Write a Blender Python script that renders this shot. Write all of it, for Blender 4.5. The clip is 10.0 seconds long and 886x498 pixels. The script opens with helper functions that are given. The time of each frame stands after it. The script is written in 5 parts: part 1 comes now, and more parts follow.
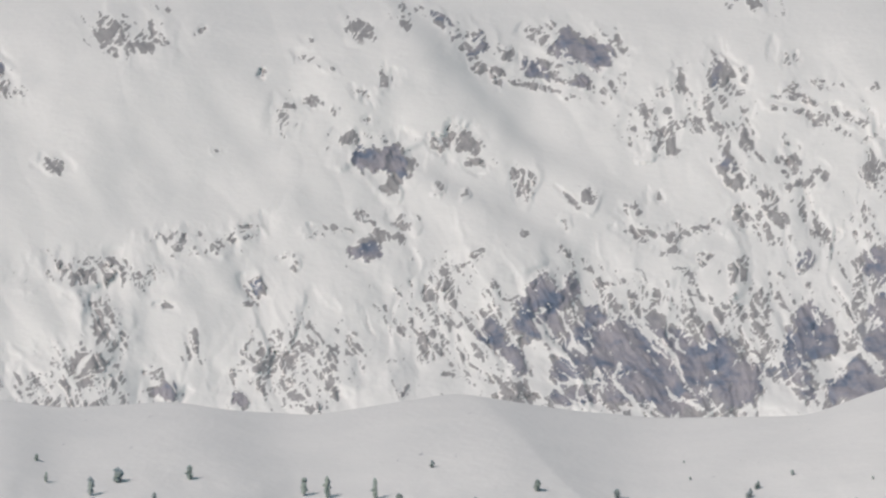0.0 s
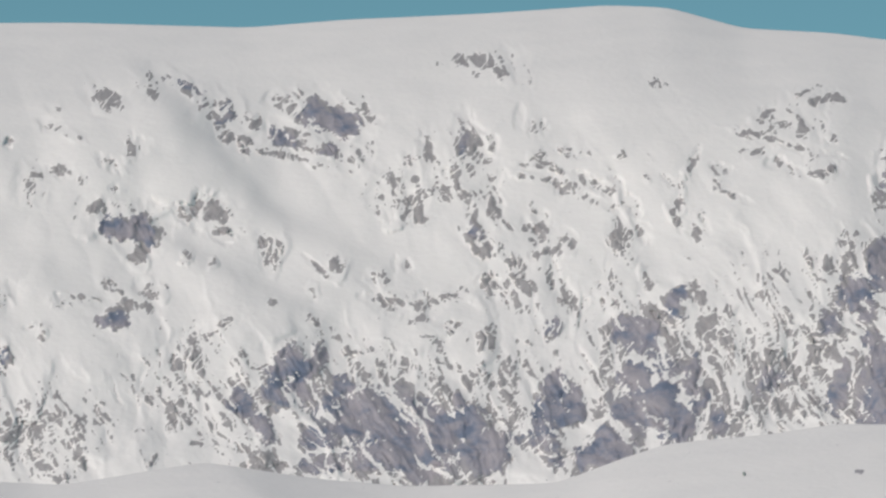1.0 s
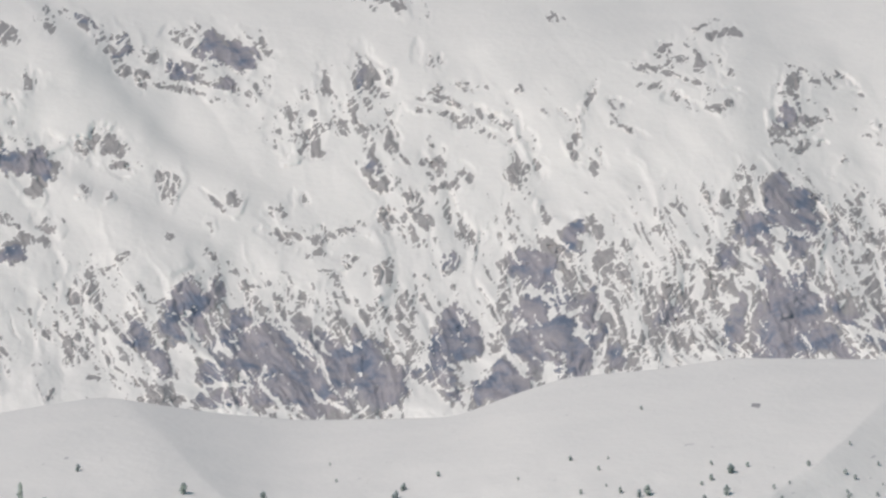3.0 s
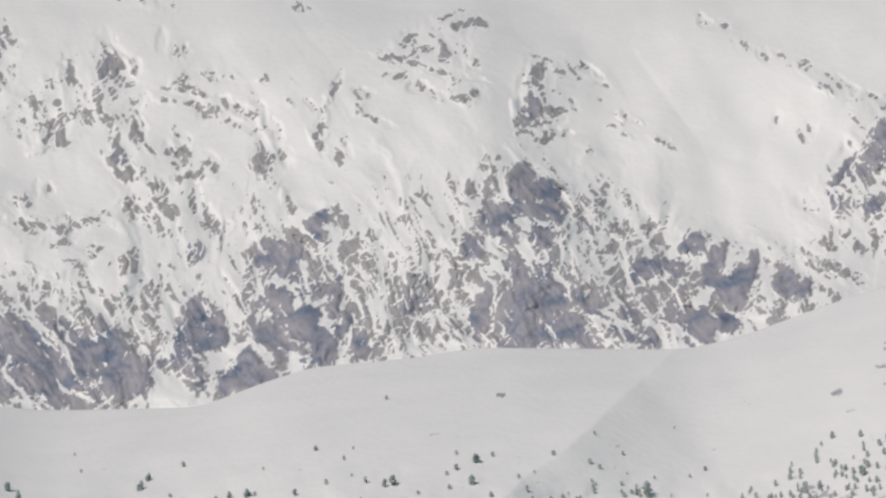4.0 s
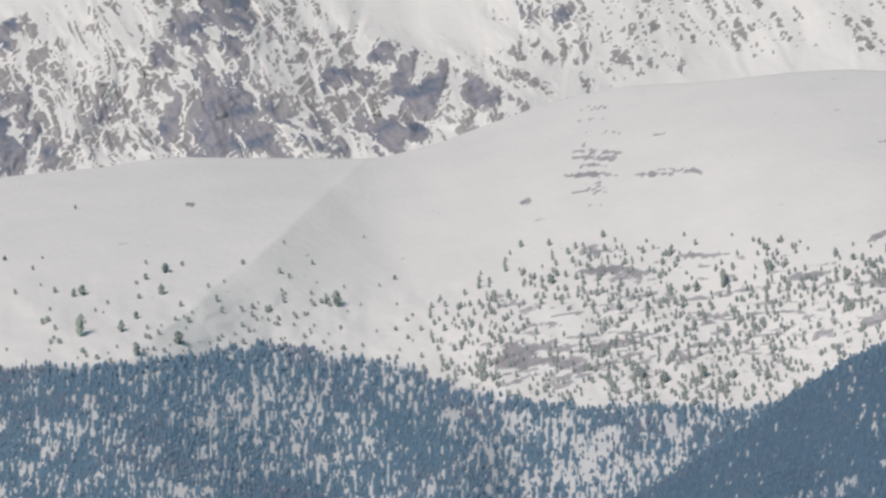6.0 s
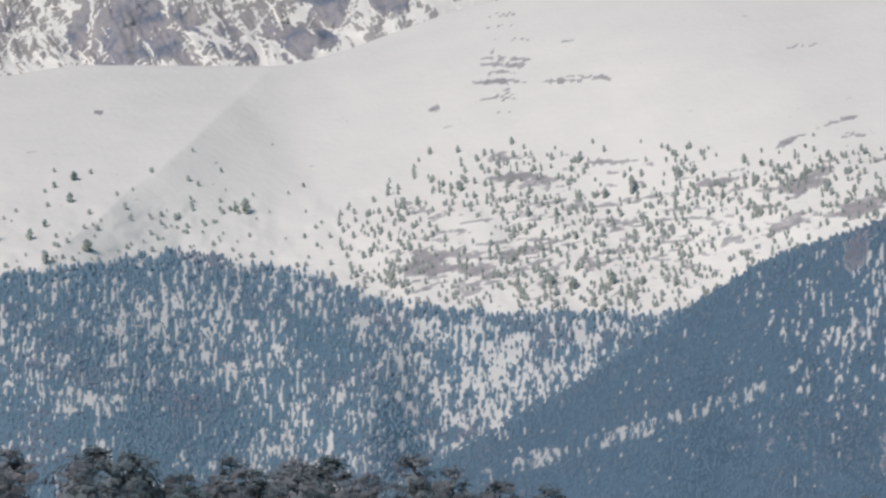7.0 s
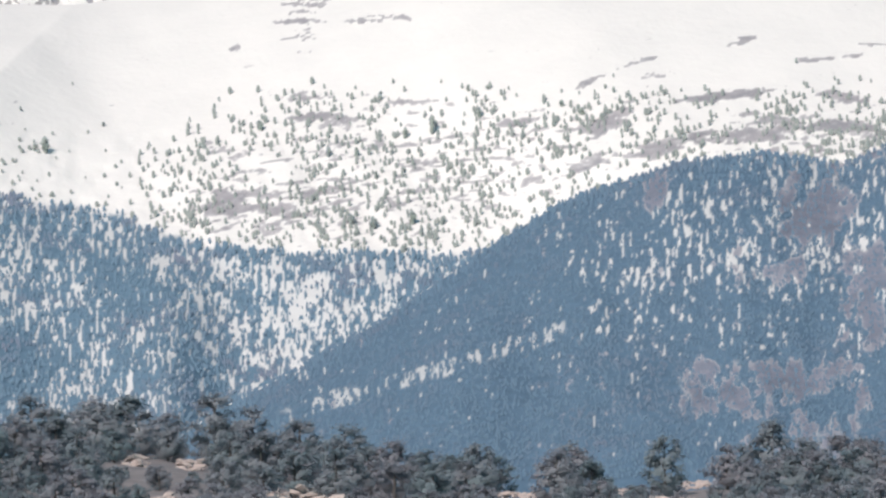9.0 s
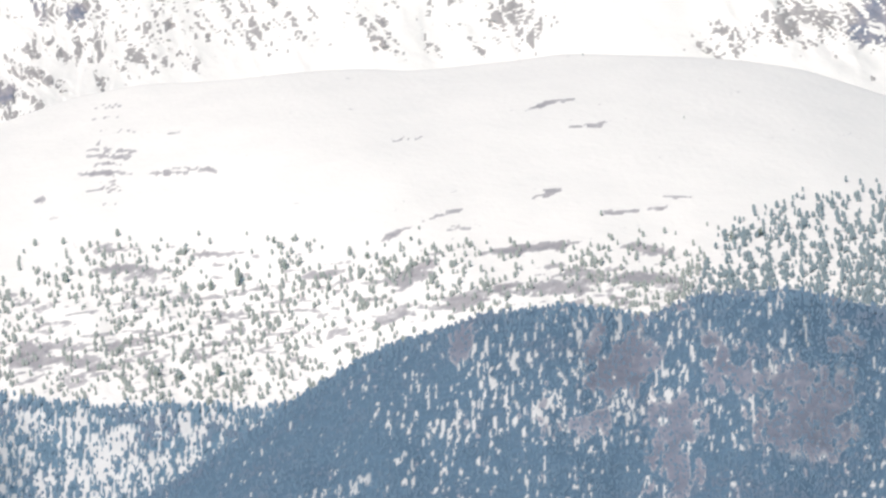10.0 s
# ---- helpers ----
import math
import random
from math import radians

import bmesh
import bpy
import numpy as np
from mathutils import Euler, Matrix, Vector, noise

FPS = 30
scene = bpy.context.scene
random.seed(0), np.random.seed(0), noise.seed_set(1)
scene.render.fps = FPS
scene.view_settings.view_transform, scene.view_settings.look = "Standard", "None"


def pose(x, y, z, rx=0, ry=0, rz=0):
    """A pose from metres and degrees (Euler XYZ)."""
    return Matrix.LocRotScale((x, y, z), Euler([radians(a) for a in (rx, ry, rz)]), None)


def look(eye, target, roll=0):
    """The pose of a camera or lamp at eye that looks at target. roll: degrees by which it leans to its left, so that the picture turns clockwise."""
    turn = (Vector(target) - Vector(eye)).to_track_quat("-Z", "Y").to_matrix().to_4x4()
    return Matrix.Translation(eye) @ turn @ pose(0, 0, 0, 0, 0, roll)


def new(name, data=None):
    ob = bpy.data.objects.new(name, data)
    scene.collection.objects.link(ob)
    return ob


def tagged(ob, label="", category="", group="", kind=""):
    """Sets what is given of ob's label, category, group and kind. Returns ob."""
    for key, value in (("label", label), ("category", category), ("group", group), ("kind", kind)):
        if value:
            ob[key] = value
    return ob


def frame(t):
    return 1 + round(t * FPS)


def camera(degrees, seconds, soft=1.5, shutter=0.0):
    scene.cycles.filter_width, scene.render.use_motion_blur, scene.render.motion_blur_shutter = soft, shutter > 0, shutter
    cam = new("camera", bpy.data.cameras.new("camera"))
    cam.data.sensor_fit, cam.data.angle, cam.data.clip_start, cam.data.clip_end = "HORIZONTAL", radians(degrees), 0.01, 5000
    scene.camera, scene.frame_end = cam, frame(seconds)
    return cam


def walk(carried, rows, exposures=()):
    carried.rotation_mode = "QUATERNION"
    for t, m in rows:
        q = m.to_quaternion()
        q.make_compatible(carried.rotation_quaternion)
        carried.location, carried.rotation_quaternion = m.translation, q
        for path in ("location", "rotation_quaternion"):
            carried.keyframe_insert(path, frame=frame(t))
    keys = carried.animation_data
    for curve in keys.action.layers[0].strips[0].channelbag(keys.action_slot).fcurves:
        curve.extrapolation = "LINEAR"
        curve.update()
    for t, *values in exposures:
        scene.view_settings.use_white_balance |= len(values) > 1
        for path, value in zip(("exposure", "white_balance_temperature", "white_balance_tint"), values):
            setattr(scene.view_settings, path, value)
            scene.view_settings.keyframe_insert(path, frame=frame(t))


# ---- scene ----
# The eye stands still and turns. Bearings and heights in the land are given as
# tangents from the eye in units of 1/F (u: bearing to the right, v: rise), with r the distance in metres.
F = 784 / math.tan(radians(5))
EYE = 10.0
cam = camera(10, 10.0, soft=2.6)
TURNS = [
    (0.0, -8.366, 6.839, 1.027), (0.5, -6.845, 7.565, 0.782), (1.0, -5.503, 7.653, 0.503), (1.5, -5.640, 6.461, 0.610),
    (1.9, -5.817, 6.888, 0.640), (2.0, -5.201, 7.297, 0.667), (2.2, -4.583, 7.233, 0.515), (3.3, -4.115, 6.815, 0.317), (3.5, -3.692, 6.766, 0.298),
    (4.0, -1.424, 6.812, 0.040), (4.5, -0.033, 6.185, -0.260), (5.0, 0.442, 5.951, -0.305), (5.5, 1.039, 4.905, -0.313),
    (5.7, 1.497, 4.739, -0.302), (6.8, 3.006, 4.010, -0.591), (7.0, 3.124, 3.587, -0.589), (7.5, 3.353, 2.729, -0.603),
    (8.0, 3.644, 2.570, -0.600), (8.5, 4.393, 2.728, -0.605), (9.0, 5.381, 2.884, -0.594), (9.5, 6.380, 3.482, -0.652),
    (10.0, 7.605, 4.580, -0.740),
]
walk(cam, [(t, pose(0, 0, EYE, 90 + up, 0, -yaw) @ pose(0, 0, 0, 0, 0, lean)) for t, yaw, up, lean in TURNS],
     exposures=[(t, stops, 6600 if 7.5 <= t <= 8 else 6850 if t > 8.5 else 6800, 13) for t, stops in ((0.0, -0.02), (2.0, 0.02), (3.5, 0.04), (5.0, 0.0), (5.7, 0.0), (7.0, 0.08), (7.5, 0.22), (8.0, 0.40), (8.5, 0.49), (9.0, 0.56), (9.5, 0.61), (10.0, 0.64))])

# ---- light ----
SUN_UP, SUN_LEFT = 37.0, 36.0     # degrees: above the horizon, to the left of straight behind
world = bpy.data.worlds.new("sky")
scene.world = world
world.use_nodes = True
wn = world.node_tree.nodes
sky = wn.new("ShaderNodeTexSky")
sky.sky_type, sky.sun_disc = "NISHITA", False
sky.sun_elevation = radians(SUN_UP)
sky.sun_rotation = radians(180 + SUN_LEFT)
sky.altitude, sky.air_density, sky.dust_density, sky.ozone_density = 2500, 1.0, 1.5, 2.0
wn["Background"].inputs["Strength"].default_value = 0.1
tint = wn.new("ShaderNodeMix")
tint.data_type, tint.blend_type = "RGBA", "MULTIPLY"
tint.inputs["Factor"].default_value = 1.0
tint.inputs["B"].default_value = (0.56, 0.84, 0.67, 1)
world.node_tree.links.new(sky.outputs["Color"], tint.inputs["A"])
world.node_tree.links.new(tint.outputs["Result"], wn["Background"].inputs["Color"])
sun = new("sun", bpy.data.lights.new("sun", "SUN"))
sun.data.energy, sun.data.angle, sun.data.color = 2.4, radians(20.0), (1.0, 0.885, 0.83)
a, e = radians(SUN_LEFT), radians(SUN_UP)
sun.matrix_world = look((-900 * math.sin(a) * math.cos(e), -900 * math.cos(a) * math.cos(e), 900 * math.sin(e)), (0, 0, 0))


# ---- materials ----
def material(name):
    m = bpy.data.materials.new(name)
    m.use_nodes = True
    n, l = m.node_tree.nodes, m.node_tree.links
    return m, n, l, n["Principled BSDF"]


def noise_node(n, l, scale, detail=4, rough=0.6, stretch=(1, 1, 1), space="Object"):
    co = n.new("ShaderNodeTexCoord")
    mp = n.new("ShaderNodeMapping")
    mp.inputs["Scale"].default_value = stretch
    tx = n.new("ShaderNodeTexNoise")
    tx.inputs["Scale"].default_value, tx.inputs["Detail"].default_value, tx.inputs["Roughness"].default_value = scale, detail, rough
    l.new(co.outputs[space], mp.inputs["Vector"])
    l.new(mp.outputs["Vector"], tx.inputs["Vector"])
    return tx.outputs["Fac"]


def ramp(n, l, fac, *stops):
    r = n.new("ShaderNodeValToRGB")
    while len(r.color_ramp.elements) < len(stops):
        r.color_ramp.elements.new(0.5)
    for el, (p, c) in zip(r.color_ramp.elements, stops):
        el.position, el.color = p, (*c, 1) if len(c) == 3 else (c[0], c[0], c[0], 1)
    l.new(fac, r.inputs["Fac"])
    return r.outputs["Color"]


def mix(n, l, fac, one, two, kind="MIX"):
    m = n.new("ShaderNodeMix")
    m.data_type, m.blend_type = "RGBA", kind
    for socket, value in ((m.inputs["Factor"], fac), (m.inputs["A"], one), (m.inputs["B"], two)):
        if isinstance(value, (int, float)):
            socket.default_value = value
        elif isinstance(value, tuple):
            socket.default_value = (*value, 1)
        else:
            l.new(value, socket)
    return m.outputs["Result"]


def calc(n, l, op, a, b=0.0):
    m = n.new("ShaderNodeMath")
    m.operation = op
    for socket, value in zip(m.inputs, (a, b)):
        if isinstance(value, (int, float)):
            socket.default_value = value
        else:
            l.new(value, socket)
    return m.outputs["Value"]


def bump(n, l, b, height, strength, distance):
    k = n.new("ShaderNodeBump")
    k.inputs["Strength"].default_value, k.inputs["Distance"].default_value = strength, distance
    l.new(height, k.inputs["Height"])
    l.new(k.outputs["Normal"], b.inputs["Normal"])


def land_material(name, dark, mid, light, soil, dusted=(0.47, 0.455, 0.43), hazed_litter=(0.125, 0.205, 0.28), ragged=0.95, cliff=None):
    """Snow cover over bare stone; the bare share comes with the land."""
    m, n, l, b = material(name)
    at = n.new("ShaderNodeAttribute")
    at.attribute_name = "bare"
    fine = noise_node(n, l, 0.26, 5, 0.62, stretch=(1, 0.5, 0.6))
    coarse = noise_node(n, l, 0.02, 4, 0.6)
    edge = calc(n, l, "ADD", at.outputs["Fac"], calc(n, l, "MULTIPLY", calc(n, l, "SUBTRACT", fine, 0.5), ragged))
    bare = ramp(n, l, edge, (0.40, (0.0,)), (0.60, (1.0,)))
    grain_at = noise_node(n, l, 0.09, 6, 0.7)
    stone = ramp(n, l, grain_at, (0.33, dark), (0.5, mid), (0.66, light))
    broad = noise_node(n, l, 0.035, 3, 0.5)
    stone = mix(n, l, ramp(n, l, broad, (0.45, (0.0,)), (0.65, (0.55,))), stone, tuple(0.85 * q for q in dark))
    stone = mix(n, l, ramp(n, l, coarse, (0.4, (0.0,)), (0.65, (0.5,))), stone, soil)
    if cliff:
        tall = n.new("ShaderNodeAttribute")
        tall.attribute_name = "cliff"
        low_crag = ramp(n, l, grain_at, (0.33, tuple(0.8 * q for q in dusted)), (0.66, dusted))
        wall = ramp(n, l, noise_node(n, l, 0.05, 5, 0.6, stretch=(1, 1, 0.45)), (0.36, cliff), (0.5, mid), (0.64, soil))
        stone = mix(n, l, tall.outputs["Fac"], low_crag, wall)
    else:
        stone = mix(n, l, ramp(n, l, at.outputs["Fac"], (0.5, (0.0,)), (1.0, (1.0,))), dusted, stone)
    snow = ramp(n, l, coarse, (0.3, (0.79, 0.79, 0.79)), (0.7, (0.84, 0.835, 0.83)))
    # Needle litter under the trees, with the same haze blue put into its colour.
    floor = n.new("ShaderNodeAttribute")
    floor.attribute_name = "hazed_litter"
    hazed_leaves = ramp(n, l, fine, (0.3, tuple(0.75 * q for q in hazed_litter)), (0.7, hazed_litter))
    cover = mix(n, l, bare, mix(n, l, floor.outputs["Fac"], snow, hazed_leaves), stone)
    l.new(cover, b.inputs["Base Color"])
    b.inputs["Roughness"].default_value = 0.85
    b.inputs["Specular IOR Level"].default_value = 0.2
    bump(n, l, b, mix(n, l, bare, noise_node(n, l, 0.15, 2), noise_node(n, l, 0.5, 6, 0.7)), 0.45, 1.0)
    return m


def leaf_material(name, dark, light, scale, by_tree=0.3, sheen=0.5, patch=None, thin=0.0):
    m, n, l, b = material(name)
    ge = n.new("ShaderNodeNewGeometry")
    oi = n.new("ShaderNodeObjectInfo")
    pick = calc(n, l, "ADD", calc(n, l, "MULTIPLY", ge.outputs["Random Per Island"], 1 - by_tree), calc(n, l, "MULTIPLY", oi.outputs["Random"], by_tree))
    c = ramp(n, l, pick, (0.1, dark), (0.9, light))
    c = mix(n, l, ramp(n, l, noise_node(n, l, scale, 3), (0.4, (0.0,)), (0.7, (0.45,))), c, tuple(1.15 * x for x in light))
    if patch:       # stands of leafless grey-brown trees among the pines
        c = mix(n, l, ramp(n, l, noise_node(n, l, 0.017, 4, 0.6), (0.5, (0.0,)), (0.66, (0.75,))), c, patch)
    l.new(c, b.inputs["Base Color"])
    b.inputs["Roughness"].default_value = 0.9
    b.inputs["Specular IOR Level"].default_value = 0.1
    # A bluish sheen veils the needles in place of haze.
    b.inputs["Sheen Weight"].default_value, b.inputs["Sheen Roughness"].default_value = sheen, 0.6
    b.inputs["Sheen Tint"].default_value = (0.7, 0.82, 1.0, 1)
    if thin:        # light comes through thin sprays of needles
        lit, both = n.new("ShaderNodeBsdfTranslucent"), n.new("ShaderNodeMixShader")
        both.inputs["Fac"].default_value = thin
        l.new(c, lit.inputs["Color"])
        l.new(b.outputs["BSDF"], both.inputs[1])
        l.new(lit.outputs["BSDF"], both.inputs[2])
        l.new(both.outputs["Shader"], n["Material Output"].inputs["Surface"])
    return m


def plain_material(name, dark, light, scale, rough=0.8, metal=0.0):
    m, n, l, b = material(name)
    f = noise_node(n, l, scale, 5, 0.65)
    l.new(ramp(n, l, f, (0.3, dark), (0.7, light)), b.inputs["Base Color"])
    b.inputs["Roughness"].default_value, b.inputs["Metallic"].default_value = rough, metal
    bump(n, l, b, f, 0.5, 0.1)
    return m


LIMESTONE = land_material("snowy_limestone", (0.20, 0.225, 0.28), (0.315, 0.315, 0.365), (0.45, 0.44, 0.47), (0.385, 0.37, 0.405), (0.405, 0.40, 0.415), ragged=0.34, cliff=(0.165, 0.205, 0.285))
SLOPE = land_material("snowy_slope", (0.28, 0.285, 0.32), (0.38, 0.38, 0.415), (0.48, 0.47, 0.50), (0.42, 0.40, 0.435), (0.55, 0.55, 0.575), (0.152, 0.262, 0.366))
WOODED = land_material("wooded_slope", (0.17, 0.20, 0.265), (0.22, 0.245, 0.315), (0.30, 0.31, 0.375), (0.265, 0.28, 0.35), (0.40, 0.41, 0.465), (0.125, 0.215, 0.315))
# Far and spur needles: the blue of distance haze is mixed into their colours.
HAZED_FAR_NEEDLES = leaf_material("hazed_far_needles", (0.110, 0.198, 0.279), (0.129, 0.219, 0.304), 0.4, patch=(0.185, 0.20, 0.27))
HAZED_SPUR_NEEDLES = leaf_material("hazed_spur_needles", (0.096, 0.174, 0.254), (0.113, 0.193, 0.277), 0.4, patch=(0.14, 0.18, 0.25))
# Near needles are coloured paler than foliage, lifted for haze and self-shading.
HAZED_NEAR_NEEDLES = leaf_material("hazed_near_needles", (0.208, 0.288, 0.314), (0.352, 0.356, 0.396), 0.8, 0.92, 0.3, thin=0.4)
# Pines on the snow: needle colours paled to carry the haze in front of them.
HAZED_SLOPE_NEEDLES = leaf_material("hazed_slope_needles", (0.225, 0.266, 0.255), (0.295, 0.33, 0.315), 0.4)
HAZED_LONE_NEEDLES = leaf_material("hazed_lone_needles", (0.28, 0.335, 0.30), (0.36, 0.41, 0.37), 0.4)
HAZED_EDGE_NEEDLES = leaf_material("hazed_edge_needles", (0.155, 0.215, 0.245), (0.205, 0.265, 0.29), 0.4)
# Bark of the far pines, its colour turned blue for the haze.
HAZED_BARK = plain_material("hazed_pine_bark", (0.10, 0.15, 0.20), (0.13, 0.18, 0.23), 3.0)
BARK = plain_material("pine_bark", (0.07, 0.068, 0.07), (0.13, 0.12, 0.12), 3.0)
SOIL = plain_material("dry_soil", (0.19, 0.18, 0.19), (0.32, 0.29, 0.29), 0.25)
STONE = plain_material("tan_stone", (0.42, 0.35, 0.33), (0.66, 0.575, 0.54), 0.5)
STEEL = plain_material("galvanised_steel", (0.45, 0.46, 0.47), (0.6, 0.6, 0.6), 4.0, 0.45, 0.6)
LAMP_GLASS = plain_material("lamp_cover", (0.75, 0.75, 0.73), (0.82, 0.82, 0.8), 4.0, 0.3)


# ---- land: the shape of the ground ----
def grain(x, y, seed):
    """Smooth noise, 0 to 1, one cell to the unit."""
    ix, iy = np.floor(x).astype(np.int64), np.floor(y).astype(np.int64)
    fx, fy = x - ix, y - iy
    fx, fy = fx * fx * (3 - 2 * fx), fy * fy * (3 - 2 * fy)

    def corner(i, j):
        h = ((ix + i) * 374761393 + (iy + j) * 668265263 + seed * 974711) & 0xFFFFFFFF
        h = ((h ^ (h >> 13)) * 1274126177) & 0xFFFFFFFF
        return ((h ^ (h >> 16)) & 0xFFFF) / 65535.0
    return (corner(0, 0) * (1 - fx) + corner(1, 0) * fx) * (1 - fy) + (corner(0, 1) * (1 - fx) + corner(1, 1) * fx) * fy


def fbm(x, y, octaves, seed, gain=0.5):
    """Sum of noises about 0, roughly -1 to 1."""
    total, size, amp, scale = 0.0, 1.0, 1.0, 0.0
    for o in range(octaves):
        total = total + amp * (grain(x * size + 17.3 * o, y * size - 9.1 * o, seed + o) - 0.5)
        scale += amp
        size, amp = size * 2.03, amp * gain
    return 2.6 * total / scale


def facets(x, y, seed):
    """Angular cells: a number for the cell, the way to its middle, and how near its border is."""
    ix, iy = np.floor(x).astype(np.int64), np.floor(y).astype(np.int64)
    best, second = np.full(x.shape, 9.0), np.full(x.shape, 9.0)
    pick, dx, dy = np.zeros(x.shape), np.zeros(x.shape), np.zeros(x.shape)
    for i in (-1, 0, 1):
        for j in (-1, 0, 1):
            h = ((ix + i) * 73856093 + (iy + j) * 19349663 + seed * 83492791) & 0xFFFFFFFF
            h = ((h ^ (h >> 15)) * 2246822519) & 0xFFFFFFFF
            h = h ^ (h >> 13)
            ox, oy = ix + i + (h & 0x3FF) / 1023.0 - x, iy + j + ((h >> 10) & 0x3FF) / 1023.0 - y
            d = np.sqrt(ox * ox + oy * oy)
            nearer = d < best
            second = np.where(nearer, best, np.minimum(second, d))
            pick = np.where(nearer, ((h >> 20) & 0x3FF) / 1023.0, pick)
            dx, dy = np.where(nearer, ox, dx), np.where(nearer, oy, dy)
            best = np.minimum(best, d)
    return pick, dx, dy, second - best


def step(lo, hi, x):
    x = np.clip((x - lo) / (hi - lo), 0, 1)
    return x * x * (3 - 2 * x)


def line(*knots, broad=12):
    """A smooth profile through (u, v) knots; broad: how far it is rounded."""
    us, vs = np.array(knots[0::2], float), np.array(knots[1::2], float)
    fine = np.linspace(us[0], us[-1], 1200)
    k = np.exp(-np.linspace(-2, 2, 2 * broad + 1) ** 2)
    smooth = np.convolve(np.pad(np.interp(fine, us, vs), broad, mode="edge"), k / k.sum(), "valid")
    return lambda u: np.interp(u, fine, smooth)


skyline = line(-2600, 1560, -2313, 1573, -2199, 1569, -1958, 1589, -1780, 1597, -1525, 1604, -1215, 1601, -1039, 1618, -784, 1632, -570, 1648,
               -460, 1644, -326, 1606, -165, 1597, -56, 1582, 52, 1591, 138, 1603, 500, 1625, 1000, 1640, 1500, 1610, 2000, 1630, 2600, 1600)
shoulder = line(-2600, 700, -2286, 742, -2138, 793, -1974, 776, -1785, 793, -1684, 779, -1532, 773, -1280, 818, -1077, 790, -925, 779, -656, 786,
                -540, 831, -458, 858, -279, 875, -160, 894, 209, 890, 309, 913, 409, 950, 540, 995, 660, 1017, 800, 1022, 930, 1036,
                1047, 1042, 1138, 1036, 1310, 1051, 1411, 1064, 1612, 1055, 1713, 1048, 1833, 1028, 1913, 1001, 1980, 977, 2300, 900, 2600, 860)
broad_shoulder = line(*[q for u in range(-2600, 2601, 50) for q in (u, shoulder(u))], broad=75)
wood_edge = line(-2600, 530, -2280, 544, -2119, 583, -1905, 553, -1400, 532, -1212, 565, -947, 534, -622, 505, -473, 522, -224, 523,
                 -64, 548, 28, 562, 136, 534, 250, 522, 340, 484, 420, 460, 540, 448, 780, 440, 1100, 440, 2600, 400)
spur_edge = line(300, 60, 380, 130, 456, 178, 586, 245, 737, 330, 868, 418, 939, 466, 1060, 536, 1190, 578, 1260, 600, 1404, 618,
                 1554, 592, 1635, 628, 1805, 640, 1972, 600, 2300, 560, 2600, 540)

CRAGS, LEDGES, STREAKS = [], [], []


def crag(u, v, half_width, half_height, turn, bare):
    worn = 0.74 + 0.26 * min(1.0, math.sqrt(half_width * half_height) / 26)      # small crags are half dusted with snow
    CRAGS.append((u, v, half_width, half_height, radians(turn), bare * worn * (1 - 0.16 * min(1.0, max(0.0, (v - 1150) / 200)))))


def snow_streak(u, v, half_width, half_height, turn):
    STREAKS.append((u, v, half_width, half_height, radians(turn), 1.0))


def ledge(u, v, half_width, half_height, turn, bare):
    LEDGES.append((u, v, half_width, 0.86 * half_height, radians(turn), bare))


crag(-950, 880, 175, 85, -22, 0.84)
crag(-480, 945, 95, 100, -10, 0.82)
crag(-60, 960, 75, 110, -12, 0.84)
crag(265, 1000, 120, 55, -5, 0.6)
crag(561, 1246, 92, 22, 38, 1.35)
crag(622, 1276, 42, 26, 15, 1.4)
crag(717, 1244, 62, 8, -55, 1.0)
crag(668, 1301, 22, 14, -30, 1.1)
crag(477, 1149, 10, 38, 0, 0.9)
crag(540, 1145, 24, 20, 0, 1.1)
crag(687, 1219, 18, 20, 0, 1.0)
edge_rng = random.Random(12)
for k in range(16):                 # a broken line of rock along the dome's edge
    w = k / 15 + edge_rng.uniform(-.03, .03)
    crag(233 + 325 * w, 1498 - 176 * w + edge_rng.uniform(-26, 6), edge_rng.uniform(6, 13), edge_rng.uniform(3, 6), -35, edge_rng.uniform(0.8, 1.15))
crag(-2244, 1395, 82, 51, 0, 0.75)
crag(-2111, 1387, 22, 16, -40, 1.1)
crag(-2091, 1343, 35, 16, 0, 0.6)
crag(-1878, 1452, 70, 38, 0, 0.62)
crag(-2096, 1516, 25, 10, 0, 0.5)
crag(-2005, 1213, 18, 11, 0, 1.1)
crag(-2271, 1055, 43, 53, 0, 1.2)
crag(-2279, 909, 43, 43, 0, 0.8)
crag(-2239, 809, 61, 48, 0, 1.3)
crag(-1918, 1021, 95, 25, 0, 0.65)
crag(-1902, 933, 28, 53, 20, 0.8)
crag(-1639, 1003, 20, 20, 0, 1)
crag(-1950, 817, 101, 51, 0, 0.6)
crag(-2151, 824, 63, 38, 0, 0.55)
crag(-2278, 1247, 51, 38, 0, 0.4)
crag(-1754, 1077, 63, 18, 0, 0.6)
crag(-1666, 1098, 38, 15, 20, 0.7)
crag(-1464, 1470, 32, 15, -30, 0.7)
crag(-1595, 1312, 19, 32, 0, 0.5)
crag(-1572, 864, 101, 76, 0, 0.45)
crag(531, 1162, 52, 52, 0, 0.75)
crag(721, 1150, 130, 60, 0, 0.34)
crag(881, 1117, 110, 60, 0, 0.32)
crag(655, 1101, 200, 60, 0, 0.24)
crag(1139, 1117, 230, 60, 0, 0.26)
crag(1311, 1124, 60, 40, 0, 0.6)
crag(1835, 1114, 80, 36, 0, 0.65)
crag(1965, 1111, 55, 55, 0, 0.95)
crag(1703, 1086, 60, 30, 0, 0.4)
crag(-619, 1204, 190, 190, 0, 0.17)
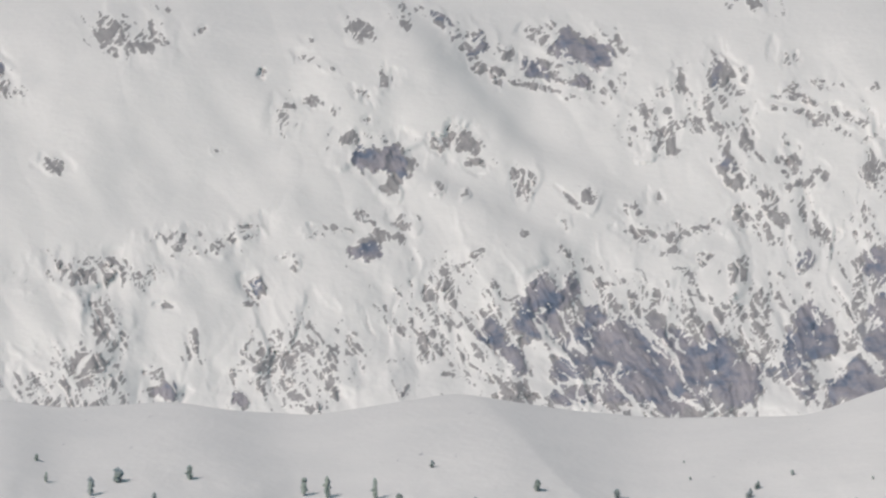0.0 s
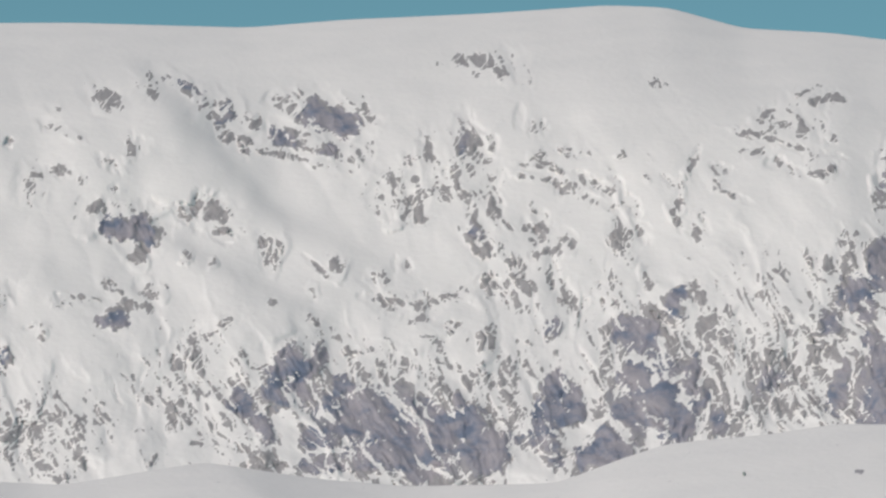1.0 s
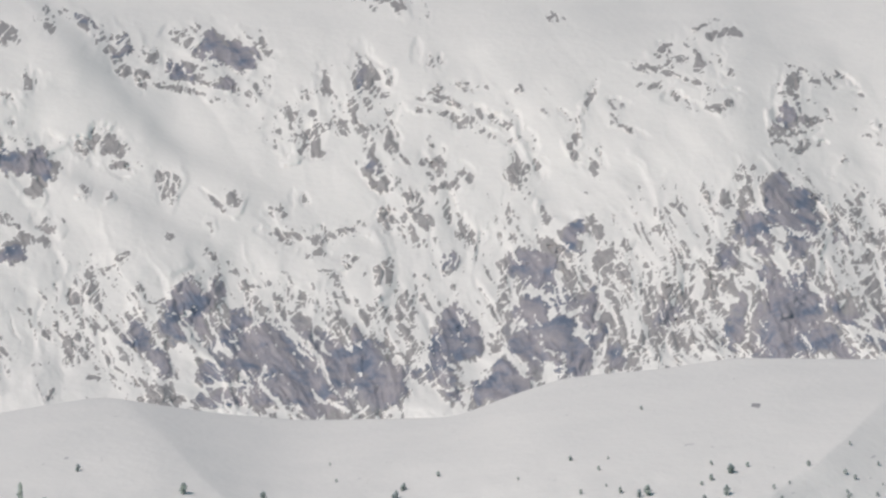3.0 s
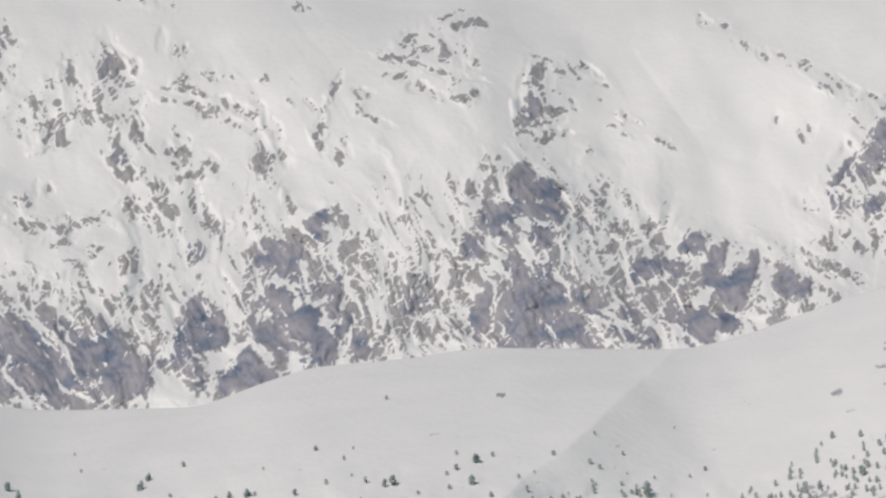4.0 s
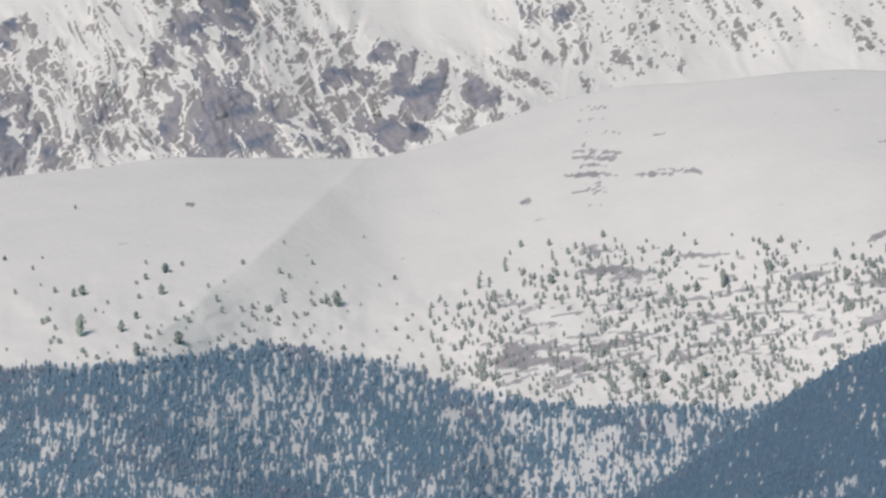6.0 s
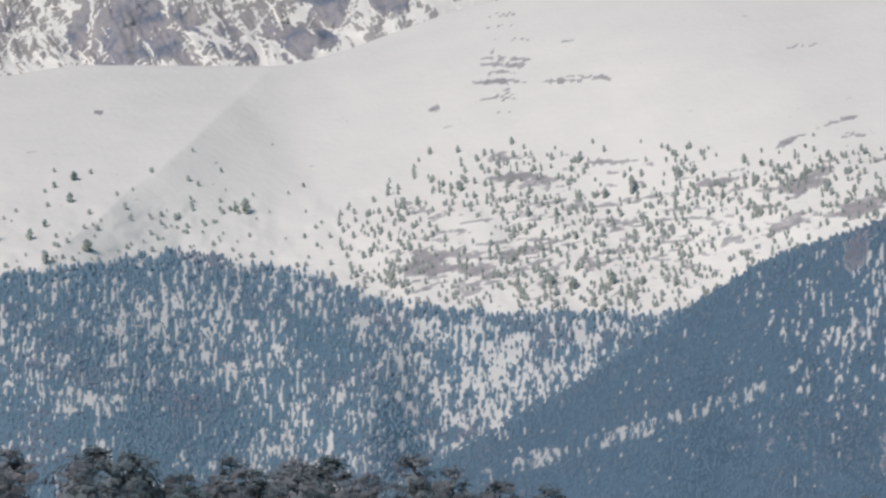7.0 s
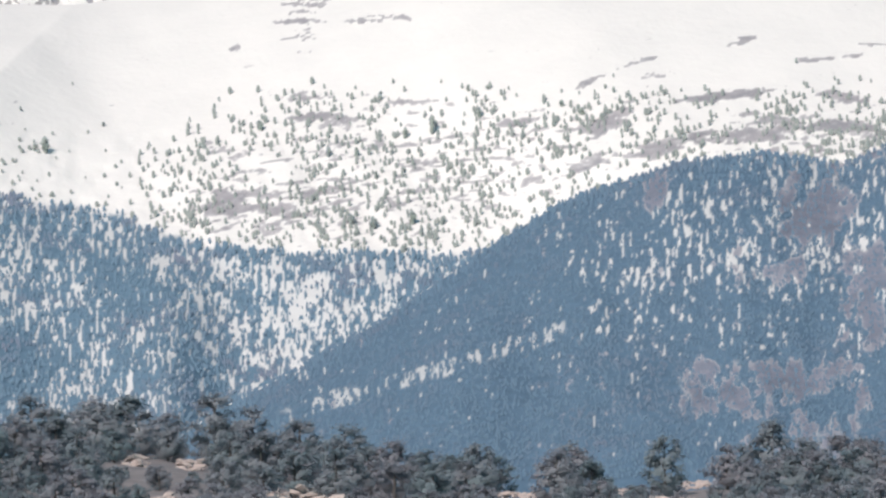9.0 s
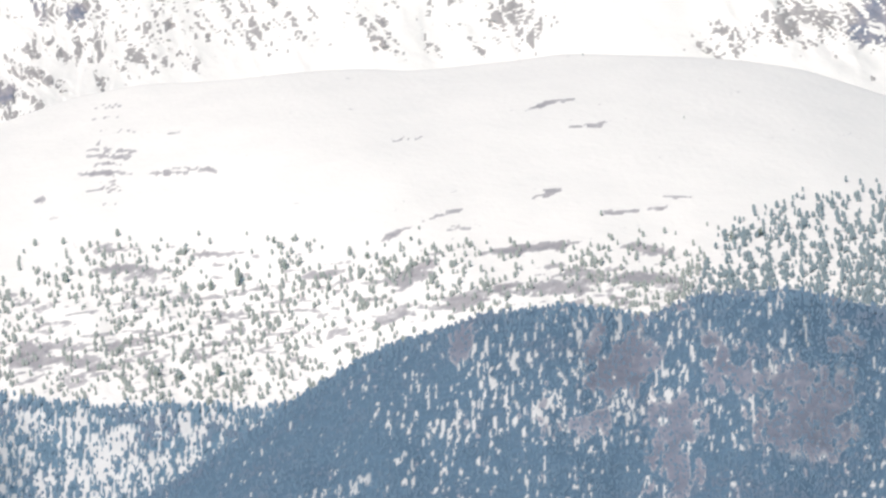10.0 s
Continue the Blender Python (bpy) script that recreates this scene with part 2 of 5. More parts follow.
crag(-289, 1035, 150, 150, -20, 0.33)
crag(-907, 1001, 260, 60, 0, 0.28)
crag(-1294, 956, 110, 110, 0, 0.36)
crag(-500, 1336, 160, 70, 0, 0.15)
crag(19, 1075, 150, 120, 0, 0.34)
crag(50, 1032, 170, 120, -30, 0.4)
crag(-320, 993, 130, 110, 0, 0.46)
crag(-840, 1324, 150, 90, 0, 0.2)
crag(609, 1108, 160, 70, 0, 0.3)
crag(-1321, 1484, 50, 12, -30, 1)
crag(-1256, 1445, 22, 25, 0, 1)
crag(-1286, 1449, 15, 20, -40, 0.8)
crag(-1196, 1428, 14, 12, 0, 0.9)
crag(-1221, 1440, 6, 12, 0, 0.7)
crag(-1250, 1402, 14, 10, 0, 1)
crag(-1220, 1387, 18, 9, -40, 0.9)
crag(-1185, 1378, 25, 8, -25, 0.9)
crag(-1145, 1370, 30, 6, -8, 0.9)
crag(-1105, 1361, 20, 4, -10, 0.9)
crag(-1080, 1348, 20, 4, -25, 0.9)
crag(-1146, 1406, 32, 18, 0, 1.2)
crag(-1121, 1413, 25, 5, 0, 0.9)
crag(-1116, 1393, 15, 8, 0, 0.8)
crag(-1071, 1380, 28, 13, -20, 1.2)
crag(-1050, 1370, 12, 6, 0, 0.8)
crag(-1046, 1433, 38, 25, -5, 1.4)
crag(-1086, 1447, 35, 25, -20, 1.3)
crag(-1132, 1462, 18, 16, 0, 1)
crag(-1111, 1447, 15, 20, 0, 1.1)
crag(-1164, 1463, 12, 12, 0, 1.1)
crag(-1137, 1474, 15, 8, 0, 1)
crag(-1001, 1454, 10, 15, 0, 0.8)
crag(-989, 1435, 10, 8, 0, 0.9)
crag(-1021, 1372, 14, 25, -20, 0.6)
crag(-996, 1383, 8, 20, -15, 0.65)
crag(-893, 1384, 12, 25, 0, 0.8)
crag(-915, 1333, 12, 12, 0, 1.1)
crag(-925, 1363, 10, 10, 0, 0.7)
crag(-950, 1328, 25, 20, 0, 0.5)
crag(-990, 1327, 20, 20, 0, 0.45)
crag(-898, 1308, 22, 14, 20, 1)
crag(-915, 1283, 16, 18, 0, 1.2)
crag(-870, 1318, 12, 8, 0, 0.8)
crag(-860, 1296, 10, 6, 0, 0.9)
crag(-945, 1287, 14, 14, 0, 0.7)
crag(-934, 1264, 10, 8, 0, 0.8)
crag(-975, 1297, 18, 6, 0, 0.8)
crag(-981, 1272, 14, 6, -45, 0.8)
crag(-949, 1244, 10, 6, 0, 0.8)
crag(-894, 1258, 25, 5, 0, 0.8)
crag(-1333, 1267, 8, 8, 0, 1)
crag(-1298, 1282, 18, 5, 50, 1)
crag(-1278, 1273, 22, 6, 50, 1.1)
crag(-1263, 1260, 22, 8, 30, 1.1)
crag(-1313, 1265, 15, 8, 0, 0.9)
crag(-1248, 1228, 14, 10, 0, 1.1)
crag(-1273, 1230, 10, 5, 0, 0.9)
crag(-1213, 1228, 5, 6, 0, 0.9)
crag(-1168, 1209, 22, 18, 0, 0.55)
crag(-831, 1395, 16, 35, 0, 1)
crag(-840, 1339, 12, 25, 0, 1.1)
crag(-816, 1390, 20, 25, 0, 0.9)
crag(-815, 1344, 10, 12, 0, 1)
crag(-778, 1395, 9, 14, 0, 0.9)
crag(-785, 1365, 20, 6, 0, 0.7)
crag(-796, 1380, 14, 10, 0, 0.7)
crag(-760, 1335, 25, 8, 30, 0.7)
crag(-800, 1304, 20, 10, 0, 0.7)
crag(-773, 1274, 12, 20, 0, 1.1)
crag(-754, 1249, 25, 5, -35, 1)
crag(-805, 1269, 10, 15, 0, 0.8)
crag(-804, 1238, 16, 22, 0, 1.05)
crag(-784, 1198, 18, 14, 0, 1.1)
crag(-726, 1446, 8, 15, 0, 0.6)
crag(-699, 1421, 6, 10, 0, 0.9)
crag(-683, 1424, 6, 9, 0, 0.9)
crag(-692, 1376, 12, 9, 0, 1)
crag(-705, 1360, 25, 4, -10, 0.8)
crag(-660, 1351, 25, 4, -25, 0.9)
crag(-705, 1340, 20, 5, -12, 1)
crag(-670, 1327, 25, 5, -25, 1)
crag(-645, 1310, 10, 6, 0, 0.9)
crag(-630, 1315, 12, 6, -25, 1.1)
crag(-605, 1302, 12, 5, 0, 1.1)
crag(-615, 1331, 10, 8, 0, 1.1)
crag(-585, 1292, 12, 7, 0, 1.1)
crag(-582, 1324, 12, 6, -20, 1)
crag(-555, 1316, 10, 14, 0, 0.9)
crag(-557, 1286, 9, 6, 0, 1)
crag(-538, 1293, 11, 7, 0, 1.1)
crag(-515, 1271, 8, 7, 0, 0.9)
crag(-515, 1288, 6, 8, 0, 0.8)
crag(-545, 1374, 5, 5, 0, 1)
crag(-635, 1386, 30, 10, 0, 0.5)
crag(-498, 1336, 5, 7, 0, 0.8)
crag(-440, 1291, 8, 15, -20, 1.1)
crag(-452, 1326, 14, 6, -35, 0.9)
crag(-422, 1359, 20, 5, 55, 1)
crag(-455, 1276, 8, 8, 0, 1)
crag(-450, 1258, 14, 4, -45, 1)
crag(-404, 1246, 12, 16, 0, 0.65)
crag(-370, 1347, 14, 8, 0, 0.8)
crag(-355, 1347, 10, 6, 0, 0.8)
crag(-340, 1306, 30, 4, -30, 0.8)
crag(-320, 1389, 12, 4, 0, 0.9)
crag(-370, 1327, 10, 10, 0, 0.7)
crag(-476, 1504, 15, 8, 0, 0.7)
crag(-539, 1220, 20, 28, 0, 0.7)
crag(-514, 1235, 18, 14, 0, 0.65)
crag(-559, 1230, 5, 10, 0, 0.9)
crag(-689, 1244, 15, 17, 0, 1.3)
crag(-714, 1244, 7, 10, 0, 1)
crag(-644, 1219, 16, 14, 0, 1.3)
crag(-669, 1199, 25, 9, 10, 1.1)
crag(-684, 1214, 8, 14, 0, 1)
crag(-240, 1464, 14, 14, 0, 1.1)
crag(-280, 1443, 18, 12, 20, 0.9)
crag(-275, 1413, 14, 9, 20, 1.1)
crag(-250, 1428, 16, 8, 0, 1)
crag(-222, 1428, 10, 20, 0, 1.1)
crag(-260, 1400, 60, 4, -15, 1.1)
crag(-195, 1474, 12, 8, 0, 1.1)
crag(-165, 1481, 18, 8, 0, 1)
crag(-210, 1499, 20, 4, 20, 0.7)
crag(-195, 1433, 10, 16, 0, 0.8)
crag(-170, 1406, 7, 6, 0, 1.1)
crag(-295, 1382, 16, 6, 10, 1.1)
crag(-265, 1362, 12, 7, 0, 1.1)
crag(-245, 1355, 14, 4, -40, 1)
crag(-225, 1347, 16, 4, 0, 0.9)
crag(-205, 1377, 8, 14, 0, 0.8)
crag(-182, 1347, 18, 10, 0, 0.9)
crag(-315, 1418, 15, 6, 20, 0.9)
crag(-50, 1395, 18, 16, -20, 1.3)
crag(-30, 1399, 25, 5, -30, 1.1)
crag(0, 1399, 16, 4, -50, 1)
crag(15, 1402, 30, 4, -25, 0.8)
crag(-40, 1417, 20, 4, -10, 0.9)
crag(-60, 1372, 20, 4, 20, 0.9)
crag(-75, 1382, 14, 4, 40, 0.9)
crag(-50, 1362, 25, 5, -20, 1)
crag(-25, 1352, 12, 6, -10, 1)
crag(-60, 1335, 18, 20, -20, 1.4)
crag(-35, 1321, 14, 14, -20, 1.1)
crag(-18, 1319, 10, 9, 0, 1.1)
crag(-60, 1311, 14, 8, 0, 1.1)
crag(-80, 1301, 10, 14, 0, 1)
crag(-45, 1298, 25, 4, 0, 1)
crag(-33, 1274, 12, 12, 0, 1.2)
crag(-75, 1281, 16, 6, 0, 0.9)
crag(-90, 1306, 5, 10, 0, 0.9)
crag(-55, 1271, 14, 4, -30, 0.8)
crag(13, 1323, 8, 5, -20, 1.1)
crag(5, 1336, 10, 4, -40, 1)
crag(-7, 1316, 6, 4, 0, 1)
crag(18, 1375, 6, 4, 0, 1)
crag(70, 1366, 12, 4, 0, 0.9)
crag(95, 1311, 9, 5, -20, 1.1)
crag(80, 1291, 12, 4, 0, 0.9)
crag(104, 1273, 10, 4, -20, 1)
crag(169, 1257, 16, 5, -30, 1)
crag(-5, 1274, 8, 4, 0, 0.9)
crag(40, 1251, 4, 7, 0, 0.8)
crag(65, 1336, 5, 4, 0, 0.8)
crag(129, 1297, 5, 5, 0, 0.7)
crag(-1315, 1188, 6, 8, 0, 1.1)
crag(-1277, 1167, 4, 8, 0, 1)
crag(-1168, 1189, 12, 15, 0, 0.75)
crag(-1048, 1175, 12, 17, 10, 1.1)
crag(-1078, 1165, 25, 4, -40, 0.8)
crag(-1092, 1129, 7, 10, 0, 1.1)
crag(-1167, 1112, 5, 5, 0, 1.1)
crag(-1246, 1067, 16, 10, 20, 1.1)
crag(-1265, 1054, 14, 4, 10, 1)
crag(-1092, 1079, 8, 10, 0, 1)
crag(-1079, 1069, 10, 10, 0, 0.9)
crag(-1111, 1044, 12, 10, 0, 0.9)
crag(-949, 1176, 5, 10, 0, 0.8)
crag(-919, 1172, 5, 6, 0, 1)
crag(-973, 1146, 18, 10, 0, 0.75)
crag(-973, 1113, 22, 8, 0, 1)
crag(-943, 1106, 30, 10, -5, 0.85)
crag(-908, 1101, 18, 8, 0, 0.9)
crag(-903, 1076, 18, 7, 0, 1)
crag(-883, 1102, 14, 12, 0, 0.85)
crag(-853, 1117, 18, 8, 20, 1)
crag(-982, 1082, 8, 4, 0, 0.9)
crag(-843, 1062, 20, 8, 20, 0.9)
crag(-1017, 1020, 25, 12, -10, 0.9)
crag(-1011, 995, 10, 8, 0, 0.9)
crag(-1027, 1035, 8, 10, 0, 0.8)
crag(-1225, 1017, 6, 4, 0, 1)
crag(-1215, 1009, 6, 5, 0, 1)
crag(-1289, 996, 25, 25, 0, 0.45)
crag(-1279, 967, 18, 14, 0, 0.8)
crag(-1239, 957, 20, 14, 0, 0.9)
crag(-1224, 969, 8, 12, 0, 0.9)
crag(-922, 1001, 14, 8, 0, 0.9)
crag(-857, 996, 16, 5, 0, 0.9)
crag(-1131, 1004, 32, 28, 0, 1.4)
crag(-1076, 1014, 16, 24, 0, 1.3)
crag(-1111, 984, 30, 20, 0, 1.3)
crag(-1155, 978, 30, 20, 0, 1.2)
crag(-1175, 968, 14, 14, 0, 1.2)
crag(-1219, 922, 28, 22, -35, 1.5)
crag(-1179, 878, 35, 12, -38, 1.3)
crag(-1150, 938, 35, 30, 0, 1.2)
crag(-1115, 944, 25, 25, 0, 1.1)
crag(-1036, 960, 28, 20, 0, 1.3)
crag(-991, 970, 20, 10, -20, 1)
crag(-1055, 919, 40, 30, 0, 0.9)
crag(-1005, 910, 45, 35, 0, 1.4)
crag(-956, 890, 40, 45, 0, 1.4)
crag(-1025, 880, 40, 25, 0, 1.3)
crag(-1084, 859, 40, 30, 0, 0.95)
crag(-1074, 809, 50, 20, 0, 0.9)
crag(-925, 841, 40, 40, 0, 1.4)
crag(-995, 830, 50, 35, 0, 1)
crag(-896, 901, 30, 30, 0, 1.1)
crag(-867, 941, 25, 25, 0, 0.8)
crag(-856, 881, 30, 40, 0, 1.3)
crag(-885, 811, 40, 25, 0, 1.1)
crag(-1173, 833, 25, 12, -10, 1)
crag(-1158, 808, 22, 12, -10, 1.1)
crag(-1208, 816, 10, 8, 0, 1.1)
crag(-1323, 916, 30, 20, -50, 0.65)
crag(-1332, 886, 20, 20, 0, 0.65)
crag(-811, 892, 40, 35, 0, 1.4)
crag(-786, 842, 50, 40, 0, 1.3)
crag(-827, 922, 20, 25, 0, 1.2)
crag(-812, 977, 20, 18, 0, 0.8)
crag(-757, 982, 40, 30, 0, 0.55)
crag(-747, 912, 40, 40, 0, 0.5)
crag(-783, 1042, 20, 30, 0, 0.65)
crag(-658, 958, 30, 30, -10, 1.3)
crag(-632, 923, 25, 35, -15, 1.5)
crag(-672, 913, 30, 40, 0, 1.1)
crag(-677, 863, 35, 25, 0, 0.9)
crag(-687, 878, 20, 20, 0, 0.9)
crag(-737, 862, 30, 15, 0, 0.9)
crag(-667, 828, 18, 20, 0, 1)
crag(-617, 813, 20, 12, 20, 0.9)
crag(-567, 848, 45, 35, 30, 1.5)
crag(-597, 833, 30, 20, 30, 1.3)
crag(-519, 1064, 55, 26, 0, 1.5)
crag(-504, 1039, 35, 18, 0, 1.3)
crag(-489, 1094, 18, 15, 0, 1.2)
crag(-449, 1105, 25, 30, 0, 1.1)
crag(-434, 1125, 25, 20, 0, 1.1)
crag(-409, 1130, 12, 25, 0, 0.9)
crag(-518, 979, 35, 30, 0, 1.2)
crag(-533, 914, 30, 30, 0, 1.4)
crag(-478, 1014, 18, 10, 0, 1.1)
crag(-463, 944, 25, 70, -10, 1.3)
crag(-419, 984, 14, 45, -15, 1.2)
crag(-428, 904, 30, 45, -20, 1.3)
crag(-488, 914, 15, 40, 0, 1.1)
crag(-498, 884, 10, 20, 0, 0.8)
crag(-399, 944, 14, 30, -20, 1)
crag(-369, 904, 20, 30, 0, 0.9)
crag(-394, 1024, 12, 14, 0, 0.9)
crag(-359, 1075, 30, 40, 0, 0.5)
crag(-389, 1075, 20, 30, -30, 0.75)
crag(-568, 1004, 14, 40, 0, 0.75)
crag(-588, 973, 20, 20, 0, 0.65)
crag(-329, 1025, 14, 10, 0, 0.8)
crag(-639, 1119, 14, 16, 0, 1.2)
crag(-668, 1068, 22, 18, 0, 1)
crag(-678, 1043, 40, 6, 0, 0.7)
crag(-664, 1154, 7, 16, 0, 1)
crag(-562, 1164, 5, 30, 0, 1)
crag(-499, 1150, 7, 14, 20, 1.1)
crag(-584, 1129, 7, 9, 0, 0.9)
crag(-554, 1109, 12, 6, 0, 1)
crag(-619, 1104, 12, 5, 20, 0.9)
crag(-688, 1103, 10, 12, 0, 0.9)
crag(-739, 1183, 14, 6, -20, 0.9)
crag(-784, 1138, 16, 25, 0, 0.65)
crag(-823, 1132, 14, 12, 0, 0.9)
crag(-719, 1133, 40, 40, 0, 0.4)
crag(-658, 1013, 8, 25, 0, 0.7)
crag(-80, 1180, 32, 42, 0, 1.5)
crag(-50, 1155, 32, 40, -40, 1.45)
crag(-25, 1130, 30, 18, -45, 1.2)
crag(-120, 1125, 38, 32, -20, 1.4)
crag(-105, 1095, 25, 20, 0, 1.2)
crag(-40, 1100, 25, 25, -45, 1.2)
crag(4, 1105, 20, 14, -30, 0.9)
crag(29, 1115, 45, 8, -55, 1)
crag(-140, 1180, 14, 22, 0, 1)
crag(-180, 1175, 14, 25, 0, 0.75)
crag(-145, 1226, 14, 20, 0, 0.9)
crag(-135, 1221, 10, 20, -20, 0.9)
crag(-170, 1075, 28, 25, -20, 1.05)
crag(-145, 1055, 20, 14, -20, 1)
crag(-160, 1125, 14, 14, 0, 0.8)
crag(-195, 1055, 14, 10, 0, 0.9)
crag(-80, 995, 35, 50, 0, 1.5)
crag(-95, 1035, 18, 25, 0, 1.2)
crag(-70, 935, 28, 45, 0, 1.4)
crag(-31, 975, 22, 50, -10, 1.4)
crag(-40, 1035, 16, 25, -20, 1.1)
crag(-1, 925, 35, 35, -20, 1.3)
crag(29, 975, 45, 18, -30, 1.1)
crag(44, 955, 25, 12, -10, 1.1)
crag(39, 905, 25, 18, 0, 1.1)
crag(108, 954, 25, 16, -20, 1.1)
crag(69, 960, 10, 10, 0, 1)
crag(138, 914, 30, 20, -35, 1)
crag(93, 915, 30, 14, -30, 0.9)
crag(19, 1025, 25, 14, -35, 0.9)
crag(59, 1005, 40, 8, -40, 0.8)
crag(89, 984, 40, 6, -40, 0.8)
crag(-165, 1015, 20, 10, -20, 1)
crag(-145, 985, 14, 30, -20, 0.9)
crag(-155, 935, 18, 30, -20, 0.9)
crag(-120, 985, 14, 35, -20, 0.8)
crag(-209, 925, 35, 25, 0, 0.75)
crag(-249, 925, 25, 25, -30, 0.8)
crag(-279, 975, 25, 25, -40, 0.85)
crag(-299, 1005, 25, 30, -40, 0.8)
crag(-299, 914, 20, 20, -30, 0.8)
crag(-239, 1005, 10, 30, 0, 0.7)
crag(-120, 915, 25, 20, -20, 0.8)
crag(-170, 895, 25, 12, 0, 0.9)
crag(-299, 1120, 25, 10, 0, 1)
crag(-294, 1155, 12, 8, -20, 0.9)
crag(-264, 1165, 14, 6, -40, 0.9)
crag(-319, 1175, 14, 5, -40, 0.8)
crag(-304, 1055, 30, 6, -15, 0.9)
crag(89, 1160, 25, 5, -45, 1)
crag(69, 1180, 20, 4, -20, 0.9)
crag(109, 1155, 8, 20, 20, 0.9)
crag(59, 1130, 12, 8, -40, 0.7)
crag(89, 1100, 14, 4, 20, 1)
crag(84, 1075, 12, 10, 0, 0.9)
crag(114, 1074, 12, 6, 30, 0.9)
crag(153, 1114, 14, 10, 0, 1.1)
crag(168, 1119, 14, 5, 10, 0.9)
crag(178, 1079, 16, 4, 15, 0.8)
crag(153, 1039, 30, 20, 0, 1.4)
crag(183, 1034, 30, 14, 0, 1.2)
crag(168, 999, 25, 12, 0, 1.1)
crag(148, 974, 14, 14, 0, 1.1)
crag(187, 954, 25, 20, 0, 1.1)
crag(135, 1037, 22, 22, 0, 1.4)
crag(170, 1040, 25, 8, 20, 1.3)
crag(225, 1077, 25, 25, -20, 1.5)
crag(260, 1056, 20, 25, -40, 1.3)
crag(249, 1026, 18, 28, 0, 1.4)
crag(294, 1001, 35, 35, -20, 1.5)
crag(289, 976, 30, 14, 0, 1.4)
crag(319, 1021, 14, 40, -20, 1.2)
crag(331, 1039, 8, 18, -10, 1.2)
crag(389, 1010, 26, 26, -20, 1.5)
crag(414, 995, 20, 18, -20, 1.3)
crag(374, 1035, 25, 6, -20, 1.1)
crag(209, 1006, 14, 14, 0, 1.2)
crag(239, 931, 28, 30, 0, 1.5)
crag(199, 946, 30, 14, -20, 1.1)
crag(279, 932, 28, 18, 0, 1.3)
crag(149, 997, 25, 12, 0, 1.1)
crag(179, 971, 18, 18, 0, 1)
crag(374, 950, 20, 16, 0, 1.2)
crag(429, 964, 16, 10, 0, 1.2)
crag(459, 989, 25, 8, -35, 1.1)
crag(464, 1033, 78, 4, -25, 1.2)
crag(454, 1048, 75, 4, -25, 1.1)
crag(439, 1035, 50, 4, -30, 0.9)
crag(576, 1270, 48, 32, 25, 1.5)
crag(611, 1280, 35, 30, 0, 1.5)
crag(546, 1250, 35, 16, 45, 1.4)
crag(641, 1299, 20, 16, 0, 1.4)
crag(486, 1205, 40, 9, 55, 1.4)
crag(551, 1215, 25, 6, 0, 1.2)
crag(589, 1209, 6, 10, 0, 1.1)
crag(623, 1217, 14, 16, 0, 1.2)
crag(675, 1218, 25, 14, -20, 1.2)
crag(651, 1249, 18, 12, 0, 1.1)
crag(691, 1258, 60, 5, -58, 1)
crag(710, 1218, 14, 14, -45, 1)
crag(695, 1178, 16, 12, 0, 1)
crag(535, 1139, 16, 18, 0, 1.3)
crag(550, 1124, 14, 8, 0, 1.3)
crag(475, 1140, 7, 22, 0, 0.9)
crag(495, 1155, 10, 10, 0, 0.9)
crag(425, 1146, 20, 14, 0, 0.6)
crag(470, 1165, 14, 8, 0, 0.8)
crag(510, 1107, 8, 4, 0, 1)
crag(495, 1094, 12, 4, 0, 1)
crag(569, 1099, 14, 4, 0, 1)
crag(594, 1083, 10, 4, 0, 0.9)
crag(519, 1079, 6, 4, 0, 1)
crag(644, 1068, 18, 10, 0, 1.1)
crag(654, 1113, 8, 4, 0, 1)
crag(674, 1123, 10, 6, 0, 1)
crag(714, 1122, 10, 10, -45, 0.9)
crag(733, 1077, 12, 8, 0, 1)
crag(703, 1057, 10, 8, -30, 1)
crag(753, 1051, 6, 14, 0, 1)
crag(589, 1023, 7, 12, 0, 0.9)
crag(755, 1237, 8, 12, 0, 0.9)
crag(450, 1085, 14, 5, 0, 0.9)
crag(479, 1074, 12, 4, 0, 0.8)
crag(559, 1064, 12, 4, 0, 0.9)
crag(527, 1331, 18, 6, -60, 0.9)
crag(547, 1341, 14, 5, -30, 0.8)
crag(567, 1323, 10, 6, 0, 0.9)
crag(612, 1340, 10, 10, 30, 0.65)
crag(462, 1383, 60, 4, -25, 0.6)
crag(512, 1296, 14, 4, -40, 0.8)
crag(497, 1330, 8, 4, -30, 0.8)
crag(426, 1277, 8, 14, -30, 0.65)
crag(376, 1297, 6, 12, 0, 0.6)
crag(80, 1173, 35, 4, -35, 0.9)
crag(55, 1153, 12, 8, 0, 0.7)
crag(155, 1115, 20, 8, 0, 0.9)
crag(95, 1077, 18, 12, 0, 0.7)
crag(120, 1153, 20, 5, -40, 0.7)
crag(10, 1012, 40, 12, -45, 0.7)
crag(59, 972, 40, 10, -45, 0.8)
crag(89, 932, 40, 10, -40, 0.8)
crag(129, 921, 30, 10, -40, 0.8)
crag(-1481, 1272, 18, 11, 0, 1.3)
crag(-1436, 1234, 44, 18, -10, 1.5)
crag(-1398, 1235, 28, 28, -30, 1.5)
crag(-1372, 1222, 15, 18, -30, 1.4)
crag(-1403, 1192, 15, 20, -10, 1.3)
crag(-1430, 1273, 25, 8, 0, 1)
crag(-1446, 1073, 25, 20, 0, 1.5)
crag(-1421, 1099, 23, 13, 10, 1.3)
crag(-1389, 1093, 15, 13, 20, 1.2)
crag(-1379, 1123, 18, 11, -40, 1.3)
